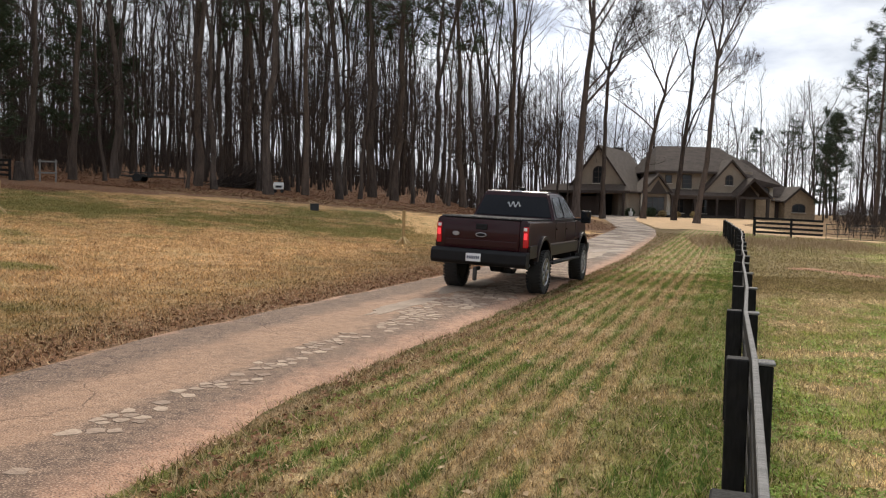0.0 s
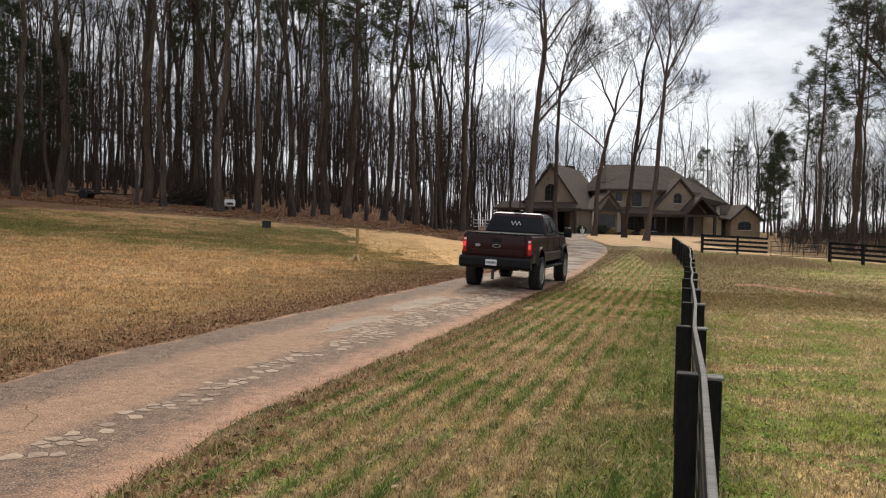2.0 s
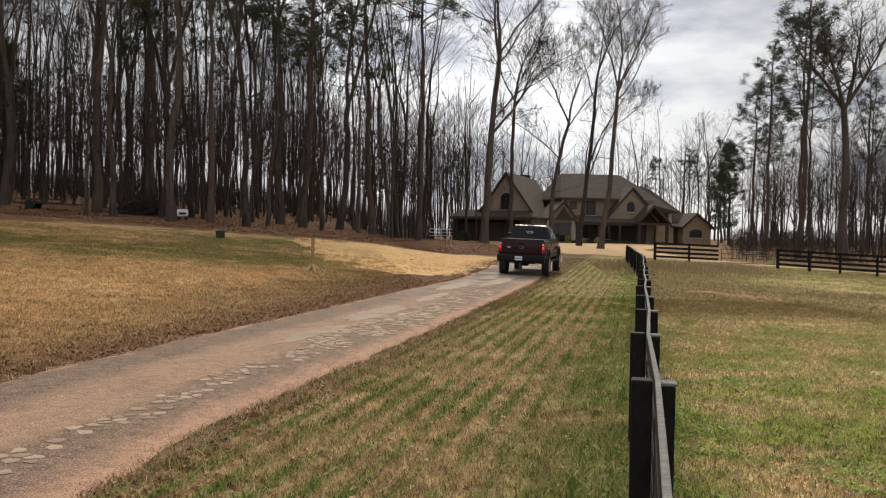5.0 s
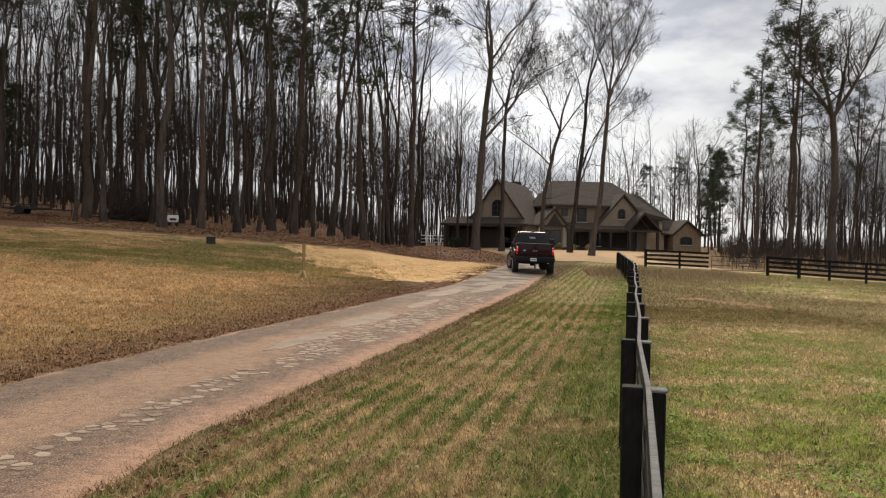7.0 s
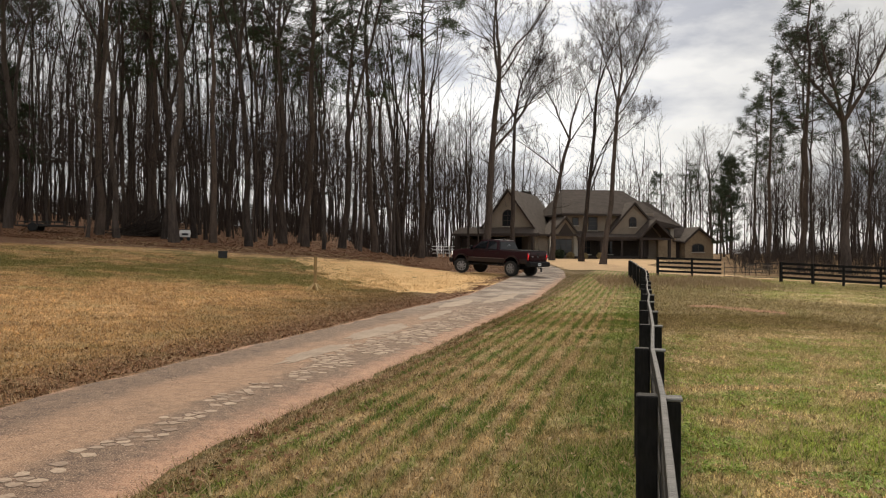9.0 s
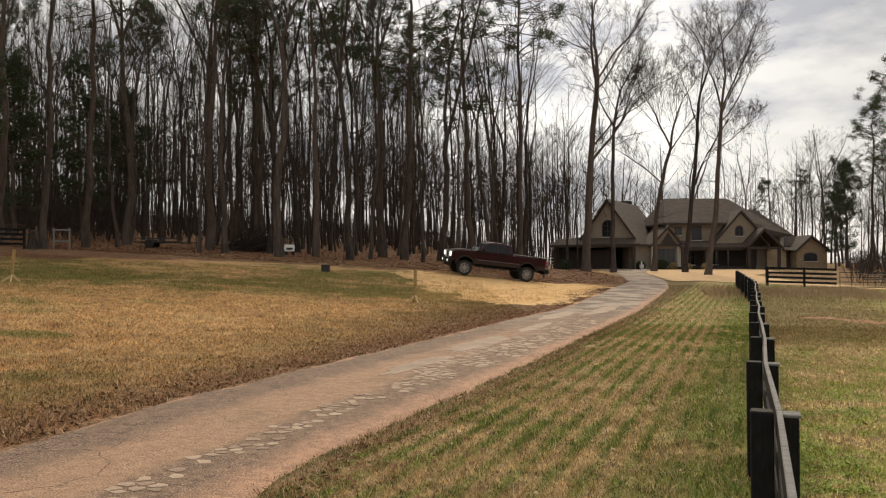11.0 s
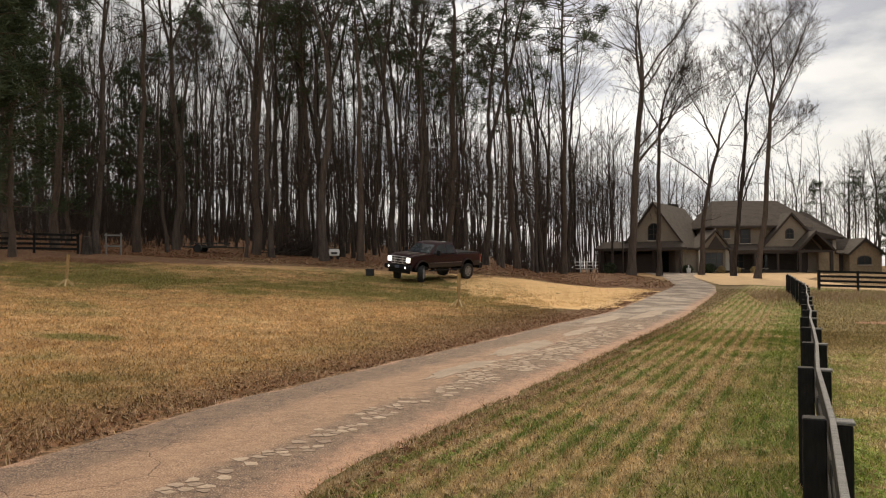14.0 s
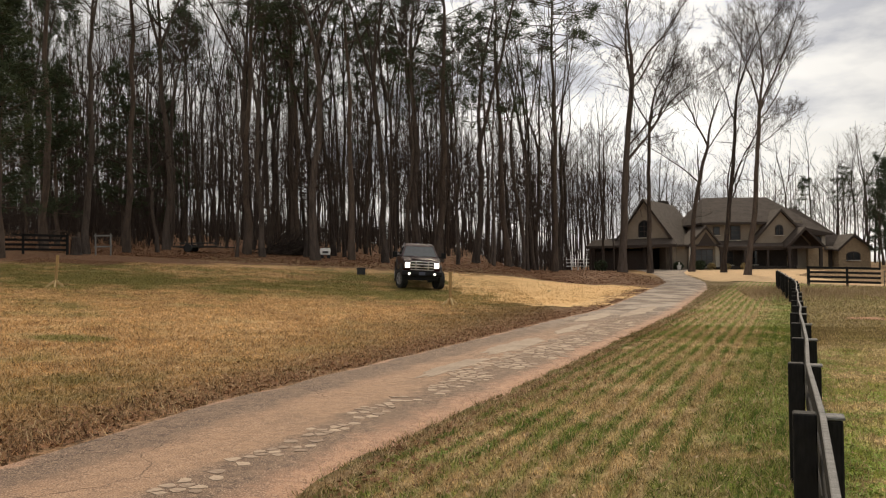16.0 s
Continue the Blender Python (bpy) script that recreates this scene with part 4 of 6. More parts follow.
t = tree_thing(bare_tree(111, 24, 0.42, 0.55, 4, 0.7, (0.03, 0), 1.3), BARK, TWIG, "crown", "big spreading leafless oak behind the pasture fence", "pasture trees")
t.matrix_basis = pose(45.6, 64, gz(45.6, 64))
for x, y, proto, s in [(42.7, 66, PROTO_PINE[2], 0.95), (41.9, 70, PROTO_PINE[2], 0.72), (43.2, 75, PROTO_PINE[2], 0.62), (39.8, 60, PROTO_THIN[3], 0.85),
                       (45.4, 58, PROTO_THIN[2], 0.8), (44.6, 69, PROTO_PINE[0], 0.9), (52.0, 95, PROTO_LOW[0], 0.75), (55, 112, PROTO_PINE[1], 0.52),
                       (51, 115, PROTO_PINE[0], 0.5), (58, 108, PROTO_PINE[2], 0.55), (61.2, 118, PROTO_BARE[1], 0.8), (49, 92, PROTO_LOW[1], 0.45),
                       (55.7, 75, PROTO_BARE[4], 0.8), (60, 80, PROTO_PINE[2], 0.7), (38.6, 112, PROTO_BARE[2], 0.8), (30, 116, PROTO_BARE[0], 0.75), (46, 110, PROTO_BARE[5], 0.7)]:
    plant(proto, x, y, s, x * 37 % 360, group="pasture trees")


# ---- house ----
HX, HY = 30.33, 95.0


def slab_bm(points, thick=0.18):
    """A roof plane: its outline given a thickness downwards."""
    bm = bmesh.new()
    a = [bm.verts.new(p) for p in points]
    b = [bm.verts.new((p[0], p[1], p[2] - thick)) for p in points]
    n = len(points)
    bm.faces.new(a)
    bm.faces.new(b[::-1])
    for i in range(n):
        bm.faces.new((a[i], b[i], b[(i + 1) % n], a[(i + 1) % n]))
    bmesh.ops.recalc_face_normals(bm, faces=bm.faces)
    return bm


def moved(bm, m):
    bmesh.ops.transform(bm, verts=bm.verts, matrix=m)
    return bm


def arched(x0, x1, z0, z1, n=8):
    r = (x1 - x0) / 2
    rise = min(r, (z1 - z0) * 0.35)
    return [(x0, z0), (x1, z0), (x1, z1 - rise)] + [((x0 + x1) / 2 + r * math.cos(math.pi * k / n), z1 - rise + rise * math.sin(math.pi * k / n)) for k in range(1, n)] + [(x0, z1 - rise)]


def window_in(th, x0, x1, z0, z1, y, m=Matrix(), arch=False, cols=2, rows=2, trim=None):
    """A framed window standing in a wall face that looks to -y."""
    out = arched(x0, x1, z0, z1) if arch else [(x0, z0), (x1, z0), (x1, z1), (x0, z1)]
    e = 0.10
    big = arched(x0 - e, x1 + e, z0 - e, z1 + e) if arch else [(x0 - e, z0 - e), (x1 + e, z0 - e), (x1 + e, z1 + e), (x0 - e, z1 + e)]
    win = part("window", moved(prism_bm(big, 0.10, "y", y - 0.03), m), trim or TRIM, th)
    part("pane", moved(prism_bm(out, 0.06, "y", y - 0.065), m), DARK_GLASS, win)
    for k in range(1, cols):
        x = x0 + (x1 - x0) * k / cols
        part("mullion", moved(box_bm(0.05, 0.05, z1 - z0 - 0.05, (x, y - 0.10, (z0 + z1) / 2)), m), trim or TRIM, win)
    for k in range(1, rows):
        z = z0 + (z1 - z0) * k / rows
        part("mullion", moved(box_bm(x1 - x0 - 0.03, 0.05, 0.05, ((x0 + x1) / 2, y - 0.105, z)), m), trim or TRIM, win)
    part("sill", moved(box_bm(x1 - x0 + 0.3, 0.16, 0.08, ((x0 + x1) / 2, y - 0.08, z0 - 0.12), 0.01), m), PALE_TRIM, win)
    return win


def gable(th, x0, x1, xa, zf, za, y0, y1, wall, m=Matrix(), over=0.35, base=0.0, name="gable_wall"):
    """A wall with a gable end to -y, from y0 back to y1, and its two roof planes with barge boards."""
    part(name, moved(prism_bm([(x0 + 0.3, base), (x1 - 0.3, base), (x1 - 0.3, zf + 0.2), (xa, za - 0.35), (x0 + 0.3, zf + 0.2)], y1 - y0, "y", (y0 + y1) / 2), m), wall, th)
    for xe in (x0, x1):
        pts = [(xa, y0 - over, za), (xe, y0 - over, zf), (xe, y1, zf), (xa, y1, za)]
        roof = part("roof", moved(slab_bm(pts, 0.16), m), ROOF, th)
        d = Vector((xe - xa, zf - za))
        nrm = Vector((-d.y, d.x)).normalized() * (0.16 if xe < xa else -0.16)
        out = [(xa, za - 0.02), (xe, zf - 0.02), (xe, zf - 0.32), (xa, za - 0.34)]
        part("barge_board", moved(prism_bm(out, 0.06, "y", y0 - over - 0.02), m), TRIM, roof)


def build_house():
    gzh = gz(36, 95) - 0.05
    th = empty("house", pose(HX, HY, gzh), "large tan stucco and stone house with steep brown shingle roofs", "house")
    # main block
    part("wall", box_bm(11.5, 9.6, 5.6, (5.75, 5.0, 2.8)), STUCCO, th)
    ridge = 8.75
    part("roof", slab_bm([(-0.5, -0.5, 5.45), (8.4, -0.5, 5.45), (9.2, 5, ridge), (1.3, 5, ridge)]), ROOF, th)
    part("roof", slab_bm([(8.3, -0.5, 5.45), (10.6, -0.6, 4.05), (14.5, -0.6, 4.05), (9.2, 5, ridge)]), ROOF, th)
    part("roof", slab_bm([(9.2, 5, ridge), (14.5, -0.6, 4.05), (14.5, 10.6, 4.05)]), ROOF, th)
    part("roof", slab_bm([(-0.5, -0.5, 5.45), (1.3, 5, ridge), (-0.5, 10.5, 5.45)]), ROOF, th)
    part("roof", slab_bm([(-0.5, 10.5, 5.45), (1.3, 5, ridge), (9.2, 5, ridge), (14.5, 10.6, 4.05)]), ROOF, th)
    part("eave_board", box_bm(7.4, 0.08, 0.28, (3.2, -0.56, 5.32)), TRIM, th)
    part("eave_board", box_bm(3.9, 0.08, 0.24, (12.6, -0.66, 3.95)), TRIM, th)
    part("wall", box_bm(2.6, 9.6, 4.0, (12.8, 5.0, 2.0)), STUCCO, th)
    window_in(th, 3.1, 4.1, 3.5, 5.0, 0.2, cols=1, rows=3)
    window_in(th, 1.1, 1.7, 4.1, 4.9, 0.2, cols=1, rows=1)
    window_in(th, 12.0, 13.5, 2.7, 3.75, 0.2, arch=True, cols=2, rows=1)
    part("corner_trim", box_bm(0.4, 0.08, 1.1, (13.85, 0.16, 3.2)), PALE_TRIM, th)
    part("corner_trim", box_bm(0.35, 0.08, 2.1, (2.55, 0.16, 4.2)), PALE_TRIM, th)
    # front gable
    gable(th, 4.7, 12.2, 8.4, 2.75, 6.95, -1.0, 4.0, STUCCO, base=2.6)
    window_in(th, 7.85, 8.6, 3.95, 5.0, -1.0, arch=True, cols=2, rows=2)
    # porch
    part("porch_roof", slab_bm([(0.9, -2.4, 2.62), (9.4, -2.4, 2.62), (9.4, 0.2, 3.35), (0.9, 0.2, 3.35)], 0.2), ROOF, th)
    part("porch_beam", box_bm(8.4, 0.22, 0.3, (5.1, -2.2, 2.32), 0.02), TRIM, th)
    part("porch_wall", box_bm(8.6, 0.12, 2.6, (5.2, 0.12, 1.3)), SHADED_STONE, th)
    part("porch_floor", box_bm(9.0, 2.6, 0.3, (5.1, -1.1, 0.15), 0.02), SHADED_STONE, th)
    for x in (1.1, 3.8, 6.4, 9.2):
        part("porch_post", box_bm(0.24, 0.24, 2.2, (x, -2.2, 1.1), 0.02), TRIM, th)
    window_in(th, 1.8, 3.2, 0.6, 2.1, 0.05, cols=3, rows=2)
    window_in(th, 4.4, 6.0, 0.6, 2.1, 0.05, cols=3, rows=2)
    part("front_door", box_bm(1.1, 0.1, 2.1, (10.2, 0.1, 1.35), 0.01), TRIM, th)
    # entry gable of dark timber
    for xe in (8.1, 12.4):
        part("entry_roof", slab_bm([(10.2, -3.4, 4.75), (xe, -3.4, 2.55), (xe, -0.5, 2.55), (10.2, -0.5, 4.75)], 0.16), ROOF, th)
        part("entry_barge", prism_bm([(10.2, 4.70), (xe, 2.52), (xe, 2.22), (10.2, 4.38)], 0.1, "y", -3.42), TRIM, th)
        part("entry_post", box_bm(0.32, 0.32, 2.5, (10.2 + (xe - 10.2) * 0.82, -3.1, 1.25), 0.02), TRIM, th)
    part("entry_back", prism_bm([(8.5, 2.4), (11.9, 2.4), (10.2, 4.4)], 0.15, "y", -1.05), TRIM, th)
    part("entry_beam", box_bm(3.6, 0.2, 0.28, (10.2, -3.2, 2.4)), TRIM, th)
    # stone block and right wing
    part("stone_wall", box_bm(2.3, 0.5, 2.5, (12.95, -0.15, 1.25)), STONE, th)
    part("roof", slab_bm([(11.0, 6, 7.4), (13.2, 6, 7.4), (17.6, 0.4, 2.6), (12.6, 0.4, 2.8)]), ROOF, th)
    part("roof", slab_bm([(13.2, 6, 7.4), (17.6, 0.4, 2.6), (17.6, 10.5, 2.6)]), ROOF, th)
    part("link_wall", box_bm(1.2, 0.3, 2.3, (14.4, 0.2, 1.15)), TRIM, th)
    part("link_roof", slab_bm([(13.6, -0.8, 2.25), (15.2, -0.8, 2.25), (15.2, 0.6, 2.7), (13.6, 0.6, 2.7)], 0.16), ROOF, th)
    gable(th, 14.5, 18.75, 16.5, 2.15, 3.95, -1.5, 6.0, STONE, base=0.0)
    window_in(th, 15.75, 17.15, 0.95, 1.8, -1.5, arch=True, cols=2, rows=1)
    # bay with a small gable
    gable(th, -2.5, 1.5, -0.3, 2.75, 5.1, -1.2, 4.0, STUCCO, base=0.0)
    window_in(th, -1.5, 0.4, 0.45, 2.25, -1.2, cols=3, rows=3)
    part("bay_brace", prism_bm([(-1.2, 2.9), (0.7, 2.9), (-0.3, 4.3)], 0.12, "y", -1.28), TRIM, th)
    for x in (-2.1, 0.95):
        part("pier", box_bm(0.45, 0.4, 2.7, (x, -1.3, 1.35), 0.02), PALE_TRIM, th)
    part("bay_eave", box_bm(7.2, 0.9, 0.2, (-1.6, -1.3, 2.8)), TRIM, th)
    part("wall", box_bm(3.4, 3.0, 2.8, (-3.1, 0.6, 1.4)), STUCCO, th)
    part("chimney", box_bm(1.3, 0.8, 1.8, (-2.2, 9.8, 7.9), 0.02), SHADED_STONE, th)
    # garage wing, turned
    m = pose(-4.3, -1.6, 0, 0, 0, -30)
    gable(th, -7.0, 0.7, -3.15, 2.95, 8.35, 0.0, 14.0, STUCCO, m, base=2.6)
    window_in(th, -3.75, -2.55, 3.9, 5.75, 0.0, m, arch=True, cols=2, rows=3)
    part("skirt_roof", moved(slab_bm([(-9.8, -1.5, 2.95), (0.9, -1.5, 2.95), (0.2, 0.1, 3.75), (-9.2, 0.1, 3.75)], 0.18), m), ROOF, th)
    part("skirt_board", moved(box_bm(10.6, 0.08, 0.26, (-4.45, -1.52, 2.78)), m), TRIM, th)
    part("lean_to_roof", moved(slab_bm([(-9.8, 0.0, 2.95), (-6.4, 0.0, 3.9), (-6.4, 8.0, 3.9), (-9.8, 8.0, 2.95)], 0.18), m), ROOF, th)
    # back and ceiling near black: the shade inside is put into their colour
    part("garage_back", moved(box_bm(9.6, 0.2, 2.8, (-4.5, 5.0, 1.4)), m), GARAGE_SHADE, th)
    part("garage_ceiling", moved(box_bm(9.6, 5.2, 0.1, (-4.5, 2.6, 2.7)), m), GARAGE_SHADE, th)
    part("garage_side", moved(box_bm(0.25, 13.0, 2.8, (0.15, 6.6, 1.4)), m), STUCCO, th)
    part("garage_side", moved(box_bm(0.25, 8.0, 2.8, (-9.4, 4.0, 1.4)), m), STUCCO, th)
    for x in (-9.35, -6.3, -3.15, 0.0):
        part("garage_pier", moved(box_bm(0.45, 0.35, 2.75, (x, 0.0, 1.37), 0.02), m), TRIM if x < -0.5 else STUCCO, th)
    for x in (-7.8, -4.7):
        door = part("garage_door", moved(box_bm(2.6, 0.08, 2.3, (x, 0.25, 1.15), 0.01), m), TRIM, th)
        for z in (0.6, 1.15, 1.7):
            part("panel", moved(box_bm(2.45, 0.03, 0.48, (x, 0.20, z), 0.01), m), TRIM, door)
    for x in (-9.3, 0.2):
        part("porch_post", moved(box_bm(0.25, 0.25, 2.75, (x, -1.3, 1.37), 0.02), m), TRIM, th)
    part("foundation", box_bm(33, 12, 0.7, (2.5, 4.6, -0.33)), STONE, th)


build_house()


# ---- straw, gravel, litter ----
STRAW = mat("golden_straw", (0.80, 0.53, 0.25), 0.9, color2=(0.58, 0.35, 0.15), scale=0.9, bump=0.7, bump_scale=24, detail_scale=20, spec=0.2)
GRAVEL = mat("tan_gravel", (0.62, 0.42, 0.23), 0.95, color2=(0.48, 0.32, 0.18), scale=1.0, bump=0.6, bump_scale=30, detail_scale=25, spec=0.2)
CLAY = mat("red_clay", (0.42, 0.22, 0.13), 0.95, color2=(0.30, 0.16, 0.10), scale=1.5, bump=0.5, bump_scale=30, spec=0.2)
DEAD_GRASS = mat("dead_stalks", (0.46, 0.34, 0.21), 0.9, color2=(0.28, 0.19, 0.11), scale=2, spec=0.2)


def inside(poly, x, y):
    n, hit = len(poly), False
    for i in range(n):
        (x1, y1), (x2, y2) = poly[i], poly[(i + 1) % n]
        if (y1 > y) != (y2 > y) and x < (x2 - x1) * (y - y1) / (y2 - y1) + x1:
            hit = not hit
    return hit


def patch(name, poly, material, label, cell=0.22, rough=0.5, lift=0.02):
    """A thin uneven layer laid over the ground inside a ragged outline."""
    xs0, ys0 = [p[0] for p in poly], [p[1] for p in poly]
    nx, ny = int((max(xs0) - min(xs0) + 2) / cell), int((max(ys0) - min(ys0) + 2) / cell)
    idx, verts, faces = {}, [], []

    def vid(i, k):
        if (i, k) not in idx:
            x, y = min(xs0) - 1 + i * cell, min(ys0) - 1 + k * cell
            idx[i, k] = len(verts)
            verts.append((x, y, gz(x, y) + lift + 0.02 * noise.noise((x * 1.5, y * 1.5, 2))))
        return idx[i, k]
    for i in range(nx):
        for k in range(ny):
            x, y = min(xs0) - 1 + (i + 0.5) * cell, min(ys0) - 1 + (k + 0.5) * cell
            wx = x + rough * (noise.noise((x * 0.7, y * 0.5, 5)) + 0.7 * noise.noise((x * 2.6, y * 2.2, 1)) + 0.7 * noise.noise((x * 9, y * 5, 3)))
            wy = y + 2.2 * rough * (noise.noise((x * 0.7, y * 0.5, 9)) + 0.7 * noise.noise((x * 2.6, y * 2.2, 7)))
            if inside(poly, wx, wy):
                faces.append((vid(i, k), vid(i + 1, k), vid(i + 1, k + 1), vid(i, k + 1)))
    return tagged(new(name, mesh_of(name, verts, faces, material, True)), label, "ground cover", kind="structure")


STRAW_POLY = [(-0.5, 49.3), (0.8, 40.0), (1.6, 37.0), (2.8, 33.4), (4.7, 31.9), (6.6, 33.6), (11.3, 46.8), (12.4, 51.5), (8.0, 51.6), (2.3, 50.3)]
patch("straw", STRAW_POLY, STRAW, "golden straw spread over bare soil beside the drive", 0.10, 1.0, 0.022)
patch("gravel", [(18.5, 57.5), (22.9, 56.6), (25.5, 53.4), (28.2, 51.4), (31.5, 48.3), (36, 44.6), (60, 33), (60.5, 34.6), (37, 45.9), (32.6, 49.8), (30, 53.5), (29.6, 60), (31, 72), (38, 82), (39, 91), (25, 91.5), (22.8, 80), (20.8, 69)], GRAVEL,
      "tan gravel yard in front of the house", 0.3, 0.4, 0.03)
patch("clay_scar", [(13.3, 27.0), (15.6, 25.2), (16.3, 25.6), (14.0, 27.9)], CLAY, "bare red clay scar in the pasture", 0.12, 0.5, 0.018)


def blades(name, label, count, seed, spot, lo, hi, wide, material, flat=0.5, kind_of="grass"):
    """Upright slivers scattered by spot(rng, n) -> x, y arrays; flat: how far they lean."""
    rng = np.random.default_rng(seed)
    x, y = spot(rng, count)
    count = len(x)
    z = ground_z(x, y)
    h = rng.uniform(lo, hi, count)
    a, b = rng.uniform(0, 6.283, count), rng.uniform(0, 6.283, count)
    lean = rng.uniform(0.1, 1.0, count) * flat
    base = np.stack([x, y, z + 0.0], 1)
    side = np.stack([np.cos(a), np.sin(a), np.zeros(count)], 1) * (wide * rng.uniform(0.6, 1.4, count))[:, None]
    tip = base + np.stack([np.cos(b) * lean * h * 1.5, np.sin(b) * lean * h * 1.5, h * np.sqrt(np.clip(1 - lean ** 2 * 0.8, 0.08, 1))], 1)
    V = np.stack([base - side, base + side, tip], 1).reshape(-1, 3)
    tagged(new(name, fast_mesh(name, V, np.arange(count * 3).reshape(-1, 3), material)), label, kind_of, kind="stuff")


def off_road(x, y, gap=0.0):
    l, r = edge(ROAD_L, y) - gap, edge(ROAD_R, y) + gap
    return (x < l) | (x > r)


def area(x0, x1, y0, y1, side):
    """Random spots that thin out with distance; side: 'l' left of the drive, 'r' right of it."""
    def spot(rng, n):
        xs_, ys_ = np.empty(0), np.empty(0)
        while len(xs_) < n:
            y = y0 + (y1 - y0) * rng.uniform(0, 1, n) ** 1.7
            x = rng.uniform(x0, x1, n)
            half = (y + 1.0)
            keep = (x > -0.62 * half) & (x < 0.85 * half)
            keep &= (x < edge(ROAD_L, y) - 0.02 + 0.10 * np.sin(y * 1.9) * np.sin(y * 6.3) + rng.normal(0, 0.08, n)) if side == "l" else (x > edge(ROAD_R, y) - 0.10 + 0.10 * np.sin(y * 2.3) * np.sin(y * 7.1) + rng.normal(0, 0.08, n))
            xs_, ys_ = np.concatenate([xs_, x[keep]]), np.concatenate([ys_, y[keep]])
        return xs_[:n], ys_[:n]
    return spot


blades("strip_grass", "short tan and green grass in seeded rows", 330000, 31, area(-3, 16, 2.6, 24, "r"), 0.02, 0.065, 0.0055, GRASS, 0.8)
blades("strip_grass_far", "short grass further along the drive", 120000, 35, area(2, 40, 20, 52, "r"), 0.03, 0.08, 0.009, GRASS, 0.8)
blades("lawn_grass", "dormant tan lawn grass beside the drive", 270000, 32, area(-24, 4, 5.2, 48, "l"), 0.03, 0.075, 0.008, GRASS, 0.85)

GREEN_BLADE = mat("winter_grass", (0.19, 0.29, 0.06), 0.75, color2=(0.085, 0.14, 0.03), scale=2.5, spec=0.25)
CLOVER = mat("clover_leaf", (0.40, 0.52, 0.10), 0.7, color2=(0.17, 0.25, 0.05), scale=3, spec=0.3)


def kept(x, y, scale, floor, seed):
    return np.array([noise.noise((a * scale, b * scale, seed)) > floor for a, b in zip(x, y)])


def seed_rows(rng, n):
    """Spots on the drilled rows that run beside the fence, in broken stretches."""
    y = 2.8 + 22 * rng.uniform(0, 1, n * 4) ** 1.5
    k = rng.integers(-24, 0, n * 4)
    s = 0.30 * k + 0.04 + rng.normal(0, 0.026, n * 4)
    x = s * 1.087 + 0.12 + 0.425 * y
    keep = (x > edge(ROAD_R, y) + 0.25) & kept(x, y, 0.5, -0.08, 3.0) & kept(x, y, 2.4, -0.25, 8.0)
    return x[keep][:n], y[keep][:n]


def clover_spots(rng, n):
    y = 2.6 + 15 * rng.uniform(0, 1, n * 5) ** 1.6
    x = 0.25 + 0.425 * y + rng.uniform(0, 1, n * 5) * (1.2 + 0.45 * y)
    keep = kept(x, y, 0.9, 0.02, 5.0) & kept(x, y, 4.5, -0.1, 2.0)
    return x[keep][:n], y[keep][:n]


PALE_STEM = mat("pale_dead_stems", (0.66, 0.50, 0.29), 0.85, color2=(0.40, 0.27, 0.14), scale=3, spec=0.2)
blades("dead_stems", "pale dead stems lying in the grass", 34000, 54, area(-2, 14, 2.6, 17, "r"), 0.05, 0.13, 0.0045, PALE_STEM, 1.0, "dead grass")
blades("lawn_stems", "pale dead stems lying in the lawn", 9000, 55, area(-16, 3, 6, 26, "l"), 0.05, 0.14, 0.006, PALE_STEM, 1.0, "dead grass")
blades("row_grass", "green winter grass coming up in drilled rows", 19000, 51, seed_rows, 0.03, 0.085, 0.005, GREEN_BLADE, 0.75)

# fallen leaves: curled slips
def leaves(name, label, count, seed, spot, size, material):
    rng = np.random.default_rng(seed)
    x, y = spot(rng, count)
    count = len(x)
    z = ground_z(x, y) + 0.015
    a = rng.uniform(0, 6.283, count)
    s = rng.uniform(0.6, 1.3, count) * size
    u = np.stack([np.cos(a), np.sin(a), rng.normal(0, 0.25, count)], 1) * s[:, None]
    w = np.stack([-np.sin(a), np.cos(a), rng.normal(0, 0.35, count)], 1) * (s * 0.55)[:, None]
    c = np.stack([x, y, z + s * 0.15], 1)
    V = np.stack([c - u, c + w, c + u, c - w + np.array([0, 0, 0.01])], 1).reshape(-1, 3)
    i = np.arange(count)[:, None] * 4
    tris = np.concatenate([i + [0, 1, 2], i + [0, 2, 3]], 1).reshape(-1, 3)
    tagged(new(name, fast_mesh(name, V, tris, material)), label, "leaves", kind="stuff")


PALE_LEAF = mat("bleached_leaf", (0.50, 0.37, 0.22), 0.85, color2=(0.30, 0.19, 0.10), scale=3, spec=0.2)
leaves("leaf_litter", "brown oak leaves covering the wood floor", 42000, 33, lambda r, n: (lambda y: (r.uniform(-0.62, 0.17, n) * y, y))(52.5 + 22 * r.uniform(0, 1, n) ** 1.5), 0.06, LEAF)
leaves("pale_litter", "bleached leaves at the edge of the wood", 5000, 34, lambda r, n: (r.uniform(-16, 6, n), 54 + r.normal(0, 1.6, n)), 0.06, PALE_LEAF)
leaves("mound_litter", "brown leaves on the bank beside the garage", 12000, 37, lambda r, n: (r.uniform(4, 16.5, n), r.uniform(52.5, 80, n)), 0.06, LEAF)
leaves("lawn_leaves", "scattered pale leaves on the grass strip", 1500, 36, area(-2, 14, 3, 26, "r"), 0.035, PALE_LEAF)
leaves("clover", "low green clover in patches on the pasture", 34000, 52, clover_spots, 0.020, CLOVER)
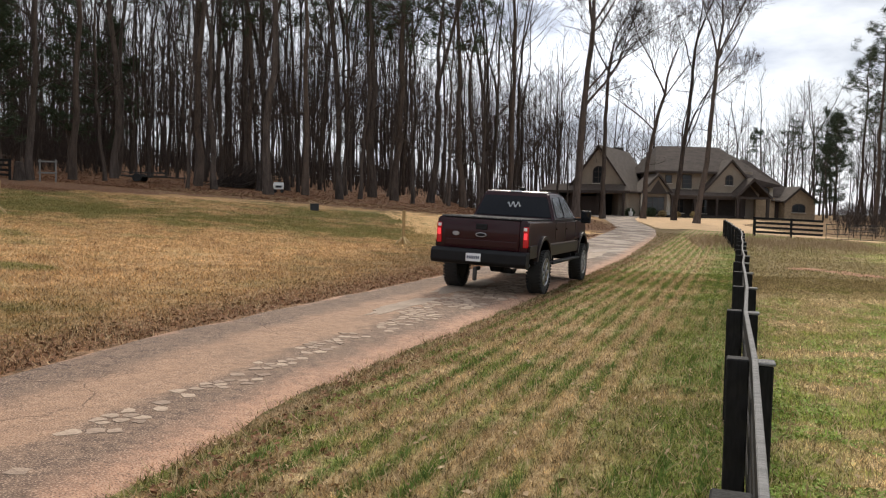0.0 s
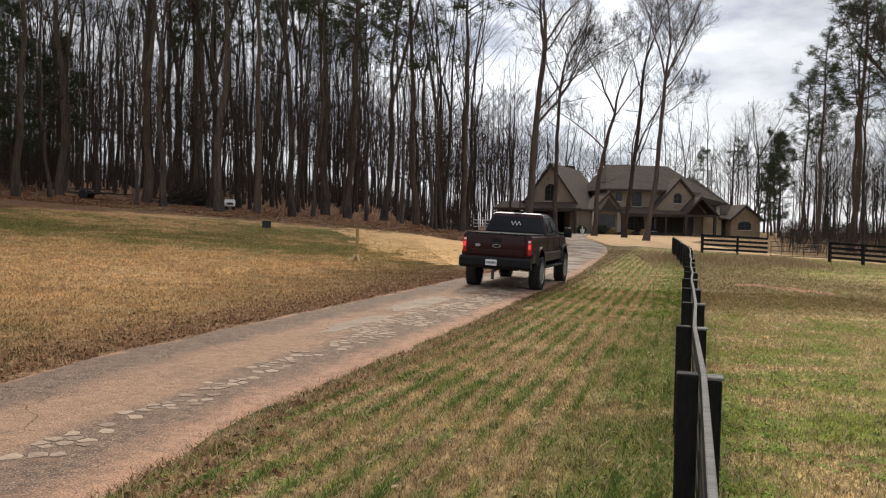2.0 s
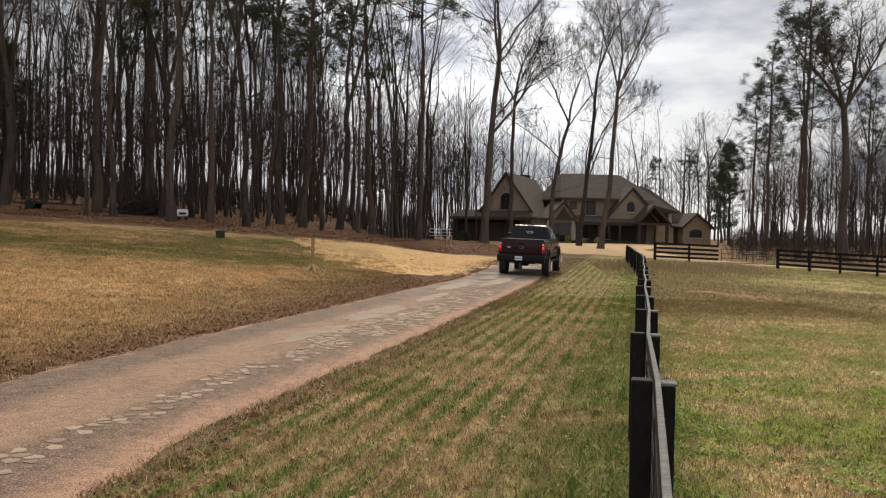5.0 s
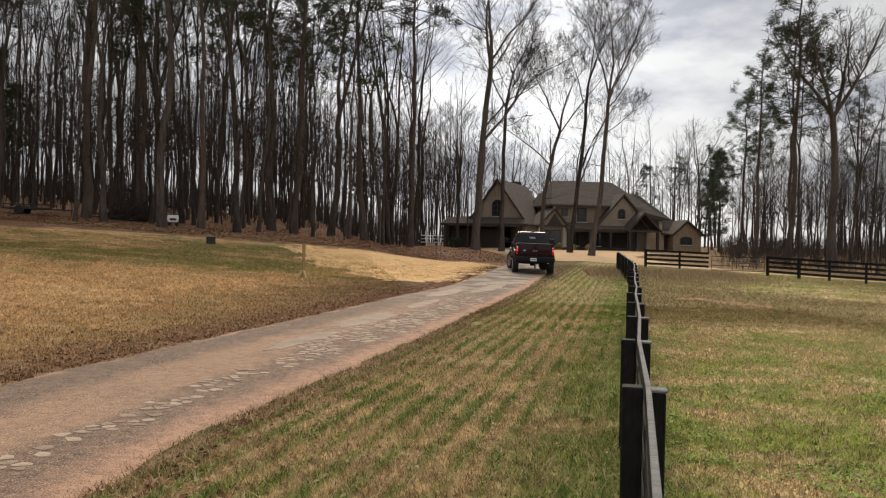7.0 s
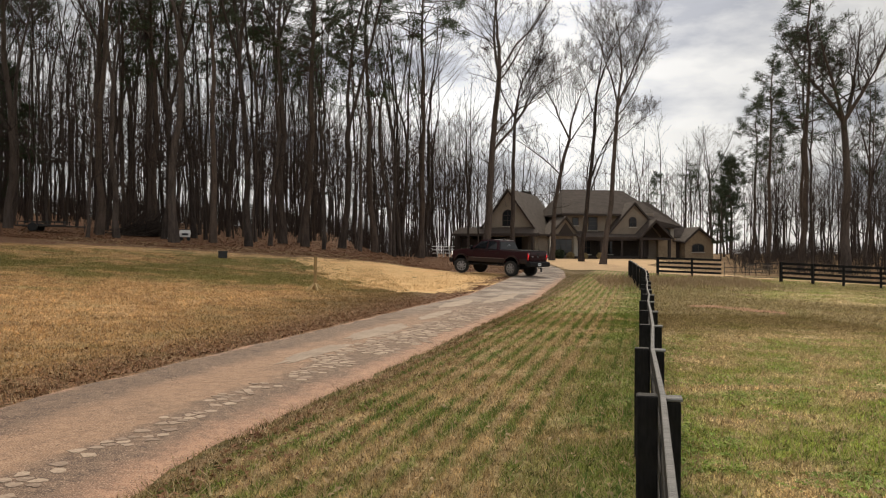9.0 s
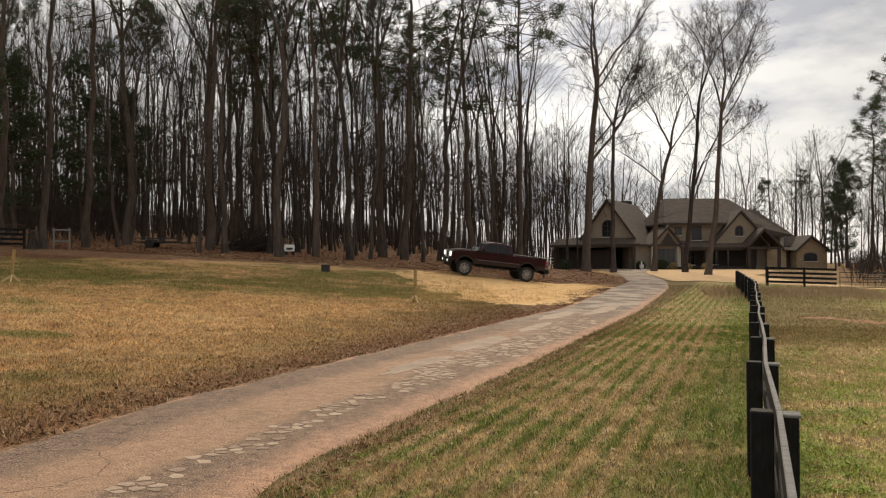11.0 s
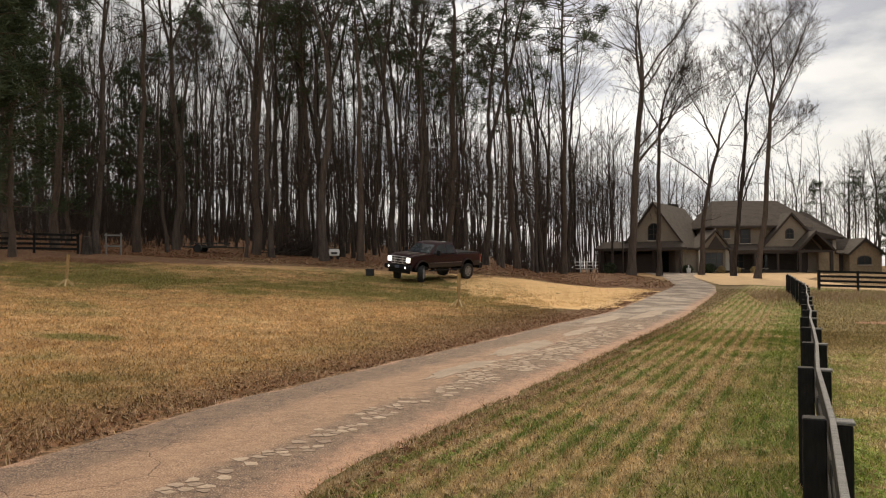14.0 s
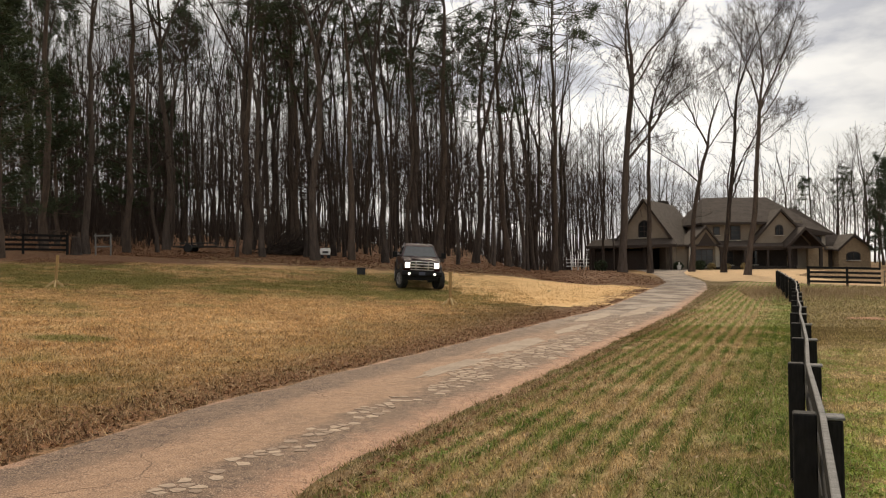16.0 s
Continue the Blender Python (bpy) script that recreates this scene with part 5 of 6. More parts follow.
leaves("brim_leaves", "dead leaves gathered where the strip meets the drive", 2600, 53, lambda r, n: (lambda y: (edge(ROAD_R, y) + 0.05 + np.abs(r.normal(0, 0.55, n)), y))(4 + 26 * r.uniform(0, 1, n) ** 1.4), 0.03, LEAF)
leaves("verge_leaves", "dead leaves gathered along the verge", 6500, 38, lambda r, n: (lambda y: (edge(ROAD_L, y) - np.abs(r.normal(0, 0.7, n)), y))(7 + 40 * r.uniform(0, 1, n)), 0.035, LEAF)
blades("mulch", "matted dead stalks in the pasture corner", 9000, 39, lambda r, n: (lambda u, v: (15.5 + 11 * u + 1.5 * v, 42.5 + 5.5 * v + 2 * u))(r.uniform(0, 1, n), r.normal(0, 0.55, n)), 0.1, 0.4, 0.012, DEAD_GRASS, 1.0, "dead grass")
blades("straw_wisps", "loose golden straw", 12000, 40, lambda r, n: (lambda u, v: (0.2 + 4.8 * u + 8.0 * v * u, 33 + 18.5 * v))(r.uniform(0, 1, n), r.uniform(0, 1, n)), 0.04, 0.14, 0.010, STRAW, 1.0, "straw")


# ---- broken asphalt ----
SLAB = mat("bleached_slab", (0.44, 0.345, 0.262), 0.9, color2=(0.25, 0.188, 0.142), scale=1.6, detail_scale=22, bump=0.5, bump_scale=60, rand=0.3, spec=0.25)
ASPHALT = mat("bleached_asphalt", (0.46, 0.35, 0.258), 0.9, color2=(0.25, 0.18, 0.133), scale=4, detail_scale=30, bump=0.6, bump_scale=60, rand=0.9, spec=0.25)


def cut(poly, p, n):
    """The side of a polygon that lies behind the line through p with normal n."""
    out = []
    for a, b in zip(poly, poly[1:] + poly[:1]):
        da, db = (a - p).dot(n), (b - p).dot(n)
        if da <= 0:
            out.append(a)
        if da * db < 0:
            out.append(a + (b - a) * (da / (da - db)))
    return out


def build_chunks():
    road = bpy.data.objects["road"]
    rng = random.Random(17)

    def at(x, y):
        l, r = edge(ROAD_L, y), edge(ROAD_R, y)
        q = (x - l) / (r - l)
        return Vector((x, y, gz(x, y) + 0.054 - 0.030 * abs(2 * q - 1) ** 6 + 0.008 * noise.noise((x * 1.3, y * 1.3, 0))))

    def band(y):
        broad = ss(11.5, 15.0, y) * (1 - ss(23.5, 26.5, y))
        mid = 0.70 - 0.01 * broad + 0.022 * math.sin(y * 1.7) + 0.012 * math.sin(y * 4.1)
        return mid, 0.075 + 0.10 * broad, broad
    # seeds of the pieces, then each piece is what lies nearest to its seed
    seeds = []
    for _ in range(26000):
        y = rng.uniform(4.6, 27.5)
        mid, half, broad = band(y)
        l, r = edge(ROAD_L, y), edge(ROAD_R, y)
        p = Vector((l + (r - l) * (mid + rng.uniform(-1.25, 1.25) * half), y))
        gap = 0.105 + 0.065 * broad + 0.15 * max(0.0, noise.noise((p.x * 1.1, p.y * 1.1, 4)))
        if all((p - o).length > gap for o in seeds):
            seeds.append(p)
    made, rest_v, rest_f = 0, [], []
    for p in sorted(seeds, key=lambda p: p.y):
        l, r = edge(ROAD_L, p.y), edge(ROAD_R, p.y)
        mid, half, broad = band(p.y)
        off = abs((p.x - l) / (r - l) - mid) / half
        if off > 1.0 or rng.random() < (0.34 if broad < 0.4 else 0.12) or noise.noise((p.x * 0.9, p.y * 0.7, 11)) < -0.32:
            continue
        poly = [p + Vector(c) * 0.34 for c in ((-1, -1), (1, -1), (1, 1), (-1, 1))]
        for o in seeds:
            d = o - p
            if 0 < d.length < 0.9:
                poly = cut(poly, (p + o) / 2, d)
        if len(poly) < 3:
            continue
        c = sum(poly, Vector((0, 0))) / len(poly)
        reach = [(v - c).length for v in poly]
        if max(reach) > 0.15 + 0.09 * broad or max(reach) > 2.6 * min(reach):
            continue
        shrink = rng.uniform(0.80, 0.92)
        poly = [c + (v - c) * shrink for v in poly]
        ring = []
        for v, w in zip(poly, poly[1:] + poly[:1]):
            ring += [v * 0.88 + w * 0.12 + Vector((rng.gauss(0, 0.006), rng.gauss(0, 0.006))), v * 0.4 + w * 0.6 + Vector((rng.gauss(0, 0.006), rng.gauss(0, 0.006)))]
        m = len(ring)
        pts = [at(v.x, v.y) for v in ring]
        cen = sum(pts, Vector()) / m
        h, tx, ty = rng.uniform(0.001, 0.005), rng.gauss(0, 0.008), rng.gauss(0, 0.008)
        verts = [v - cen + Vector((0, 0, -0.02)) for v in pts] + [(v - cen) * 0.93 + Vector((0, 0, h + tx * (v - cen).x + ty * (v - cen).y)) for v in pts]
        faces = [tuple(range(m, 2 * m))] + [(j, (j + 1) % m, m + (j + 1) % m, m + j) for j in range(m)]
        if made >= 300:
            rest_f += [tuple(len(rest_v) + k for k in f) for f in faces]
            rest_v += [v + cen for v in verts]
            continue
        ob = new("asphalt_chunk", mesh_of("asphalt_chunk", verts, faces, ASPHALT))
        ob.parent = road
        ob.location = cen
        made += 1
    if rest_v:
        ob = tagged(new("asphalt_crumbs", mesh_of("asphalt_crumbs", rest_v, rest_f, ASPHALT)), "crazed bleached asphalt further along", kind="stuff")
        ob.parent = road
    # larger worn slabs that still hold together
    for q0, q1, ya, yb in [(0.43, 0.56, 12.6, 15.4), (0.36, 0.55, 15.9, 19.6), (0.40, 0.53, 20.4, 23.6), (0.22, 0.42, 24.5, 28.5), (0.48, 0.70, 27.2, 32.0)]:
        ring, m = [], 56
        for j in range(m):
            ang = 2 * math.pi * j / m
            g = 1 + 0.34 * noise.noise((math.cos(ang) * 1.6, math.sin(ang) * 1.6, ya)) + 0.22 * noise.noise((math.cos(ang) * 5, math.sin(ang) * 5, ya)) + 0.10 * noise.noise((math.cos(ang) * 13, math.sin(ang) * 13, ya))
            y = (ya + yb) / 2 + (yb - ya) / 2 * g * math.sin(ang)
            l, r = edge(ROAD_L, y), edge(ROAD_R, y)
            ring.append(at(l + (r - l) * ((q0 + q1) / 2 + (q1 - q0) / 2 * g * math.cos(ang)), y))
        c = sum(ring, Vector()) / m
        verts = [p - c + Vector((0, 0, -0.02)) for p in ring] + [(p - c) * 0.985 + Vector((0, 0, 0.004)) for p in ring]
        faces = [tuple(range(m, 2 * m))] + [(j, (j + 1) % m, m + (j + 1) % m, m + j) for j in range(m)]
        ob = new("asphalt_slab", mesh_of("asphalt_slab", verts, faces, SLAB))
        ob.parent = road
        ob.location = c


# ---- small things on the lawn and in the wood ----
FRESH_WOOD = mat("fresh_wood", (0.55, 0.40, 0.20), 0.8, var=0.15)


def build_stake(x, y, h, lean, label):
    th = empty("marker_stake", pose(x, y, gz(x, y), 0, lean, 20), label, "stake", "wooden stakes on the lawn")
    part("post", box_bm(0.10, 0.10, h + 0.2, (0, 0, h / 2 - 0.1), 0.008), STAKE_WOOD, th)
    for a in (0, 90, 180, 270):
        bm = box_bm(0.08, 0.05, 0.42, (0, 0, 0), 0.006)
        m = pose(0, 0, 0, 0, 0, a) @ pose(0.17, 0, 0.12, 0, -48, 0)
        part("brace", moved(bm, m), FRESH_WOOD, th)


build_stake(0.2, 31.5, 1.28, 0.6, "weathered wooden stake with short braces at its foot")
build_stake(-14.9, 31.2, 1.22, 4.0, "leaning wooden stake with short braces at its foot")

BOX_DARK = mat("black_crate", (0.02, 0.02, 0.022), 0.6, var=0.3)
TIRE_GREY = mat("grey_metal", (0.05, 0.045, 0.042), 0.6, 0.4, var=0.3)
WHITE_PAINT = mat("white_paint", (0.72, 0.72, 0.70), 0.5, var=0.08)
OLD_WOOD = mat("old_planks", (0.16, 0.12, 0.09), 0.9, color2=(0.09, 0.07, 0.055), scale=3, bump=0.4, stretch=(1, 6, 6))

th = empty("utility_box", pose(-4.85, 47.3, gz(-4.85, 47.3), 0, 0, 12), "low black utility box on the grass", "box")
part("body", box_bm(0.46, 0.40, 0.36, (0, 0, 0.17), 0.02, 2), BOX_DARK, th)
part("lid", box_bm(0.50, 0.44, 0.05, (0, 0, 0.37), 0.015, 2), BOX_DARK, th)


def build_trailer(x, y, turn):
    th = empty("flatbed_trailer", pose(x, y, gz(x, y), 0, 0, turn), "old low flatbed trailer with rusty frame among leaves", "trailer")
    for k in range(6):
        part("plank", box_bm(3.2, 0.24, 0.05, (0, (k - 2.5) * 0.26, 0.62), 0.005), OLD_WOOD, th)
    for s in (-1, 1):
        part("side_rail", box_bm(3.3, 0.06, 0.10, (0, s * 0.82, 0.60), 0.01), TIRE_GREY, th)
        part("top_rail", box_bm(3.2, 0.05, 0.05, (0, s * 0.82, 0.88), 0.01), TIRE_GREY, th)
        for xx in (-1.5, -0.5, 0.5, 1.5):
            part("rail_post", box_bm(0.05, 0.05, 0.30, (xx, s * 0.82, 0.75)), TIRE_GREY, th)
        w = part("wheel", moved(lathe([(-0.09, 0.2), (-0.09, 0.29), (-0.06, 0.32), (0.06, 0.32), (0.09, 0.29), (0.09, 0.2)], 20), pose(-0.5, s * 0.95, 0.31, 0, 0, 90)), TYRE, th)
    part("tongue", box_bm(1.2, 0.08, 0.08, (2.2, 0, 0.55), 0.01), TIRE_GREY, th)
    part("jack", box_bm(0.06, 0.06, 0.62, (2.7, 0, 0.48), 0.01), TIRE_GREY, th)
    for o in th.children:
        if not o.name.startswith("wheel"):
            o.location.z -= 0.18


build_trailer(-18.6, 61.5, 3)


def build_brush_pile(x, y):
    rng = np.random.default_rng(12)
    V, F = Pile(), []
    for _ in range(150):
        a = rng.normal(0.25, 0.5)
        s = np.array([rng.normal(0, 0.9), rng.normal(0, 0.6), rng.uniform(0, 0.9)])
        p, _ = limb_points(rng, s - np.array([np.cos(a), np.sin(a) * 0.6, 0.25]) * 1.2, (np.cos(a), np.sin(a) * 0.6, rng.uniform(0.0, 0.55)), rng.uniform(1.5, 3.4), 4, 0.1, 0)
        p[:, 2] = np.maximum(p[:, 2], 0.02)
        tube(V, F, p, np.linspace(rng.uniform(0.02, 0.06), 0.01, 5), 4)
        twigs(rng, V, F, p, 0.02, 4, 0.9, 0)
    tagged(new("brush_pile", fast_mesh("brush_pile", np.concatenate(V), np.concatenate(F), BARK)), "heap of cut dark branches under the trees", "brush pile", kind="stuff").matrix_basis = pose(x, y, gz(x, y))


build_brush_pile(-12.2, 64.2)

th = empty("white_cart", pose(-9.0, 61.6, gz(-9.0, 61.6), 0, 0, 8), "small white garden cart at the edge of the wood", "cart")
part("tub", prism_bm([(-0.35, 0.28), (0.35, 0.28), (0.42, 0.62), (-0.42, 0.62)], 0.5, "y", 0, 0.03), WHITE_PAINT, th)
part("tray", box_bm(0.7, 0.45, 0.10, (-0.85, 0, 0.16), 0.02), WHITE_PAINT, th)
part("back_panel", box_bm(0.75, 0.04, 0.22, (0.0, 0.24, 0.68), 0.02), WHITE_PAINT, th)
# no real hole: a black panel stands for the shade inside the cart
part("opening_shade", box_bm(0.45, 0.02, 0.16, (0.0, -0.262, 0.47), 0.005), BOX_DARK, th)
for s in (-0.25, 0.25):
    part("wheel", moved(lathe([(-0.03, 0.06), (-0.03, 0.14), (0.03, 0.14), (0.03, 0.06)], 16), pose(s, -0.28, 0.14, 0, 0, 90)), TYRE, th)

th = empty("stump", pose(-23.2, 51.3, gz(-23.2, 51.3)), "broken grey tree stump at the end of the fence", "stump")
part("bole", moved(lathe([(-0.1, 0.42), (0.15, 0.34), (0.8, 0.28), (1.1, 0.25), (1.15, 0.1)], 12), pose(0, 0, 0, 0, -90, 0)), BARK, th)
part("splinter", box_bm(0.1, 0.08, 0.5, (0.15, 0.05, 1.2), 0.02), OLD_WOOD, th)

th = empty("gate_frame", pose(-21.9, 52.3, gz(-21.9, 52.3), 0, 0, 15), "weathered grey frame of posts and rails beside the stump", "gate")
for xx in (-0.45, 0.45):
    part("post", box_bm(0.09, 0.09, 1.45, (xx, 0, 0.67), 0.01), FENCE_GREY, th)
for zz in (0.55, 1.25):
    part("rail", box_bm(1.1, 0.035, 0.10, (0, -0.065, zz), 0.006), FENCE_GREY, th)

# left paddock fence
build_fence([Vector((-23.6, 51.0)) + Vector((-1.0, -0.62)) * 2.1 * i for i in range(7)], "fence_panel", "dark board paddock fence at the wood's edge", "paddock fence", 1.25, False)

# white rail fence far beside the garage
th = empty("white_railing", pose(16.0, 98, gz(16, 98)), "distant white painted railing beside the garage", "railing")
for k in range(5):
    part("post", box_bm(0.12, 0.12, 1.4, (k * 0.75 - 1.5, 0, 0.7)), WHITE_PAINT, th)
for z in (0.5, 0.9, 1.3):
    part("rail", box_bm(3.0, 0.05, 0.10, (0, -0.09, z)), WHITE_PAINT, th)


def build_shrub(x, y, s, seed, label, material):
    rng = np.random.default_rng(seed)
    n = 900
    d = rng.normal(0, 1, (n, 3))
    d /= np.linalg.norm(d, axis=1)[:, None]
    c = d * rng.uniform(0.5, 1.0, (n, 1)) ** 0.5 * np.array([s, s, s * 0.85]) + np.array([0, 0, s * 0.8])
    u, w = rng.normal(0, 0.07, (n, 3)), rng.normal(0, 0.07, (n, 3))
    V = np.stack([c - u, c + w, c + u], 1).reshape(-1, 3)
    th = empty("shrub", pose(x, y, gz(x, y)), label, "shrub", "shrubs by the house")
    part("foliage", fast_mesh("foliage", V, np.arange(n * 3).reshape(-1, 3), material), None, th)
    for k in range(4):
        part("stem", moved(box_bm(0.03, 0.03, s, (0, 0, s / 2)), pose(0, 0, 0, 20 * math.cos(k * 1.6), 20 * math.sin(k * 1.6))), BARK, th)


DRY_SHRUB = mat("dry_grass_clump", (0.42, 0.33, 0.16), 0.9, color2=(0.28, 0.2, 0.09), scale=3)
build_shrub(28.9, 92.6, 0.65, 1, "rounded dark green shrub before the bay window", NEEDLE)
build_shrub(30.2, 92.4, 0.45, 2, "low dry yellow clump before the bay window", DRY_SHRUB)
build_shrub(31.6, 91.5, 0.40, 3, "low dry yellow clump beside the porch", DRY_SHRUB)
build_shrub(33.4, 91.0, 0.42, 4, "low dry yellow clump beside the porch", DRY_SHRUB)
build_shrub(26.6, 93.0, 0.55, 5, "dark shrub beside the garage", NEEDLE)
build_shrub(17.6, 92.0, 0.75, 6, "dark shrub at the corner of the garage", NEEDLE)
th = empty("planter", pose(26.3, 91.6, gz(26.3, 91.6)), "small white planter beside the garage", "planter")
part("pot", moved(lathe([(0, 0.16), (0.1, 0.2), (0.5, 0.26), (0.55, 0.28), (0.58, 0.24)], 16), pose(0, 0, 0, 0, -90, 0)), WHITE_PAINT, th)
part("plant", box_bm(0.16, 0.14, 0.4, (0, 0, 0.75), 0.06, 2), WHITE_PAINT, th)

# wire gate and a table beyond it
ga, gb = Vector((27.05, 50.7)), Vector((29.4, 47.5))
th = empty("wire_gate", pose(ga.x, ga.y, gz(*ga), 0, 0, math.degrees(math.atan2(gb.y - ga.y, gb.x - ga.x))), "closed grey tube gate with wire mesh in the pasture fence", "gate")
ln = (gb - ga).length
for z in (0.15, 0.45, 0.75, 1.05):
    part("tube", box_bm(ln - 0.3, 0.035, 0.035, (ln / 2, 0, z - 0.05), 0.01), TIRE_GREY, th)
for k in range(6):
    part("upright", box_bm(0.03, 0.03, 0.95, (0.2 + (ln - 0.4) * k / 5, 0.02, 0.55), 0.008), TIRE_GREY, th)
th = empty("garden_table", pose(33.6, 57.2, gz(33.6, 57.2), 0, 0, -30), "weathered garden table with benches beyond the gate", "table")
part("tabletop", box_bm(1.9, 0.8, 0.06, (0, 0, 0.74), 0.01), OLD_WOOD, th)
for s in (-1, 1):
    part("bench", box_bm(1.9, 0.28, 0.05, (0, s * 0.75, 0.44), 0.01), OLD_WOOD, th)
    part("trestle", box_bm(0.08, 1.6, 0.08, (s * 0.7, 0, 0.40), 0.01), OLD_WOOD, th)
    for k in (-0.45, 0.45):
        part("leg", box_bm(0.07, 0.07, 0.72, (s * 0.7, k, 0.36), 0.01), OLD_WOOD, th)



# ---- pickup truck ----
PAINT = mat("maroon_paint", (0.021, 0.0016, 0.0042), 0.36, var=0.12, coat=0.3, scale=2, spec=0.18)
CLAD = mat("taupe_paint", (0.024, 0.015, 0.0135), 0.45, var=0.12, coat=0.1, scale=2, spec=0.25)
BLACK_PLASTIC = mat("black_plastic", (0.009, 0.009, 0.010), 0.6, var=0.25, spec=0.2, bump=0.15, bump_scale=90)
VINYL = mat("bed_cover_vinyl", (0.022, 0.022, 0.025), 0.85, var=0.2, spec=0.15, bump=0.2, bump_scale=50)
CHROME = mat("chrome", (0.75, 0.76, 0.78), 0.28, 1.0, var=0.08, scale=10)
TINT = mat("tinted_glass", (0.006, 0.007, 0.009), 0.06, var=0.1, spec=0.3)
WINDSHIELD = mat("windshield_glass", (0.035, 0.04, 0.045), 0.05, var=0.15, spec=0.7)
TAIL_RED = mat("lamp_red", (0.30, 0.006, 0.010), 0.2, var=0.1, emit=(1.0, 0.02, 0.02, 0.10))
TAIL_GLOW = mat("lamp_red_lit", (0.6, 0.02, 0.03), 0.3, var=0.05, emit=(1.0, 0.05, 0.06, 0.9))
RIM = mat("dull_rim_metal", (0.34, 0.34, 0.36), 0.38, 1.0, var=0.2, scale=8)
ACCENT = mat("accent_line", (0.16, 0.12, 0.11), 0.4, var=0.1)
HEAD_WHITE = mat("headlamp_glow", (0.9, 0.9, 0.9), 0.15, var=0.02, emit=(1.0, 0.97, 0.92, 2.2))
PLATE = mat("number_plate", (0.72, 0.73, 0.74), 0.4, var=0.05)
PLATE_INK = mat("plate_ink", (0.07, 0.08, 0.12), 0.5, var=0.1)
DECAL = mat("pale_decal", (0.5, 0.5, 0.5), 0.6, var=0.05)


def arc(cy, cz, r, a0, a1, n=12):
    return [(cy + r * math.cos(radians(a0 + (a1 - a0) * k / n)), cz + r * math.sin(radians(a0 + (a1 - a0) * k / n))) for k in range(n + 1)]


def cab_half(z):
    return 0.965 - 0.235 * max(0.0, (z - 1.36) / 0.66) ** 1.15


def pane_bm(outline, inner=0.03, outer=0.006, side=1):
    """A side window from its (y, z) outline, lying on the leaning cab side."""
    bm = bmesh.new()
    a = [bm.verts.new((side * (cab_half(z) + outer), y, z)) for y, z in outline]
    b = [bm.verts.new((side * (cab_half(z) - inner), y, z)) for y, z in outline]
    n = len(outline)
    bm.faces.new(a)
    bm.faces.new(b[::-1])
    for k in range(n):
        bm.faces.new((a[k], a[(k + 1) % n], b[(k + 1) % n], b[k]))
    bmesh.ops.recalc_face_normals(bm, faces=bm.faces)
    return bm


def end_pane_bm(p0, p1, lo, hi, inset, push):
    """Front or rear window on the sloping line p0 to p1, between shares lo and hi of it."""
    bm = bmesh.new()
    d = Vector((p1[0] - p0[0], p1[1] - p0[1]))
    nrm = Vector((d.y, -d.x)).normalized() * push
    rows = []
    for off in (1.0, -2.5):
        row = []
        for q in (lo, hi):
            y, z = p0[0] + d.x * q + nrm.x * off, p0[1] + d.y * q + nrm.y * off
            w = cab_half(p0[1] + d.y * q) - inset
            row += [(-w, y, z), (w, y, z)] if q == lo else [(w, y, z), (-w, y, z)]
        rows.append([bm.verts.new(c) for c in row])
    bm.faces.new(rows[0])
    bm.faces.new(rows[1][::-1])
    for k in range(4):
        bm.faces.new((rows[0][k], rows[0][(k + 1) % 4], rows[1][(k + 1) % 4], rows[1][k]))
    bmesh.ops.recalc_face_normals(bm, faces=bm.faces)
    bmesh.ops.bevel(bm, geom=bm.edges[:], offset=0.012, segments=2, affect="EDGES")
    return bm


def smooth(ob, angle=35):
    me = ob.data
    me.polygons.foreach_set("use_smooth", [True] * len(me.polygons))
    me.set_sharp_from_angle(angle=radians(angle))
    return ob


LIFT, RADIUS = 0.11, 0.46


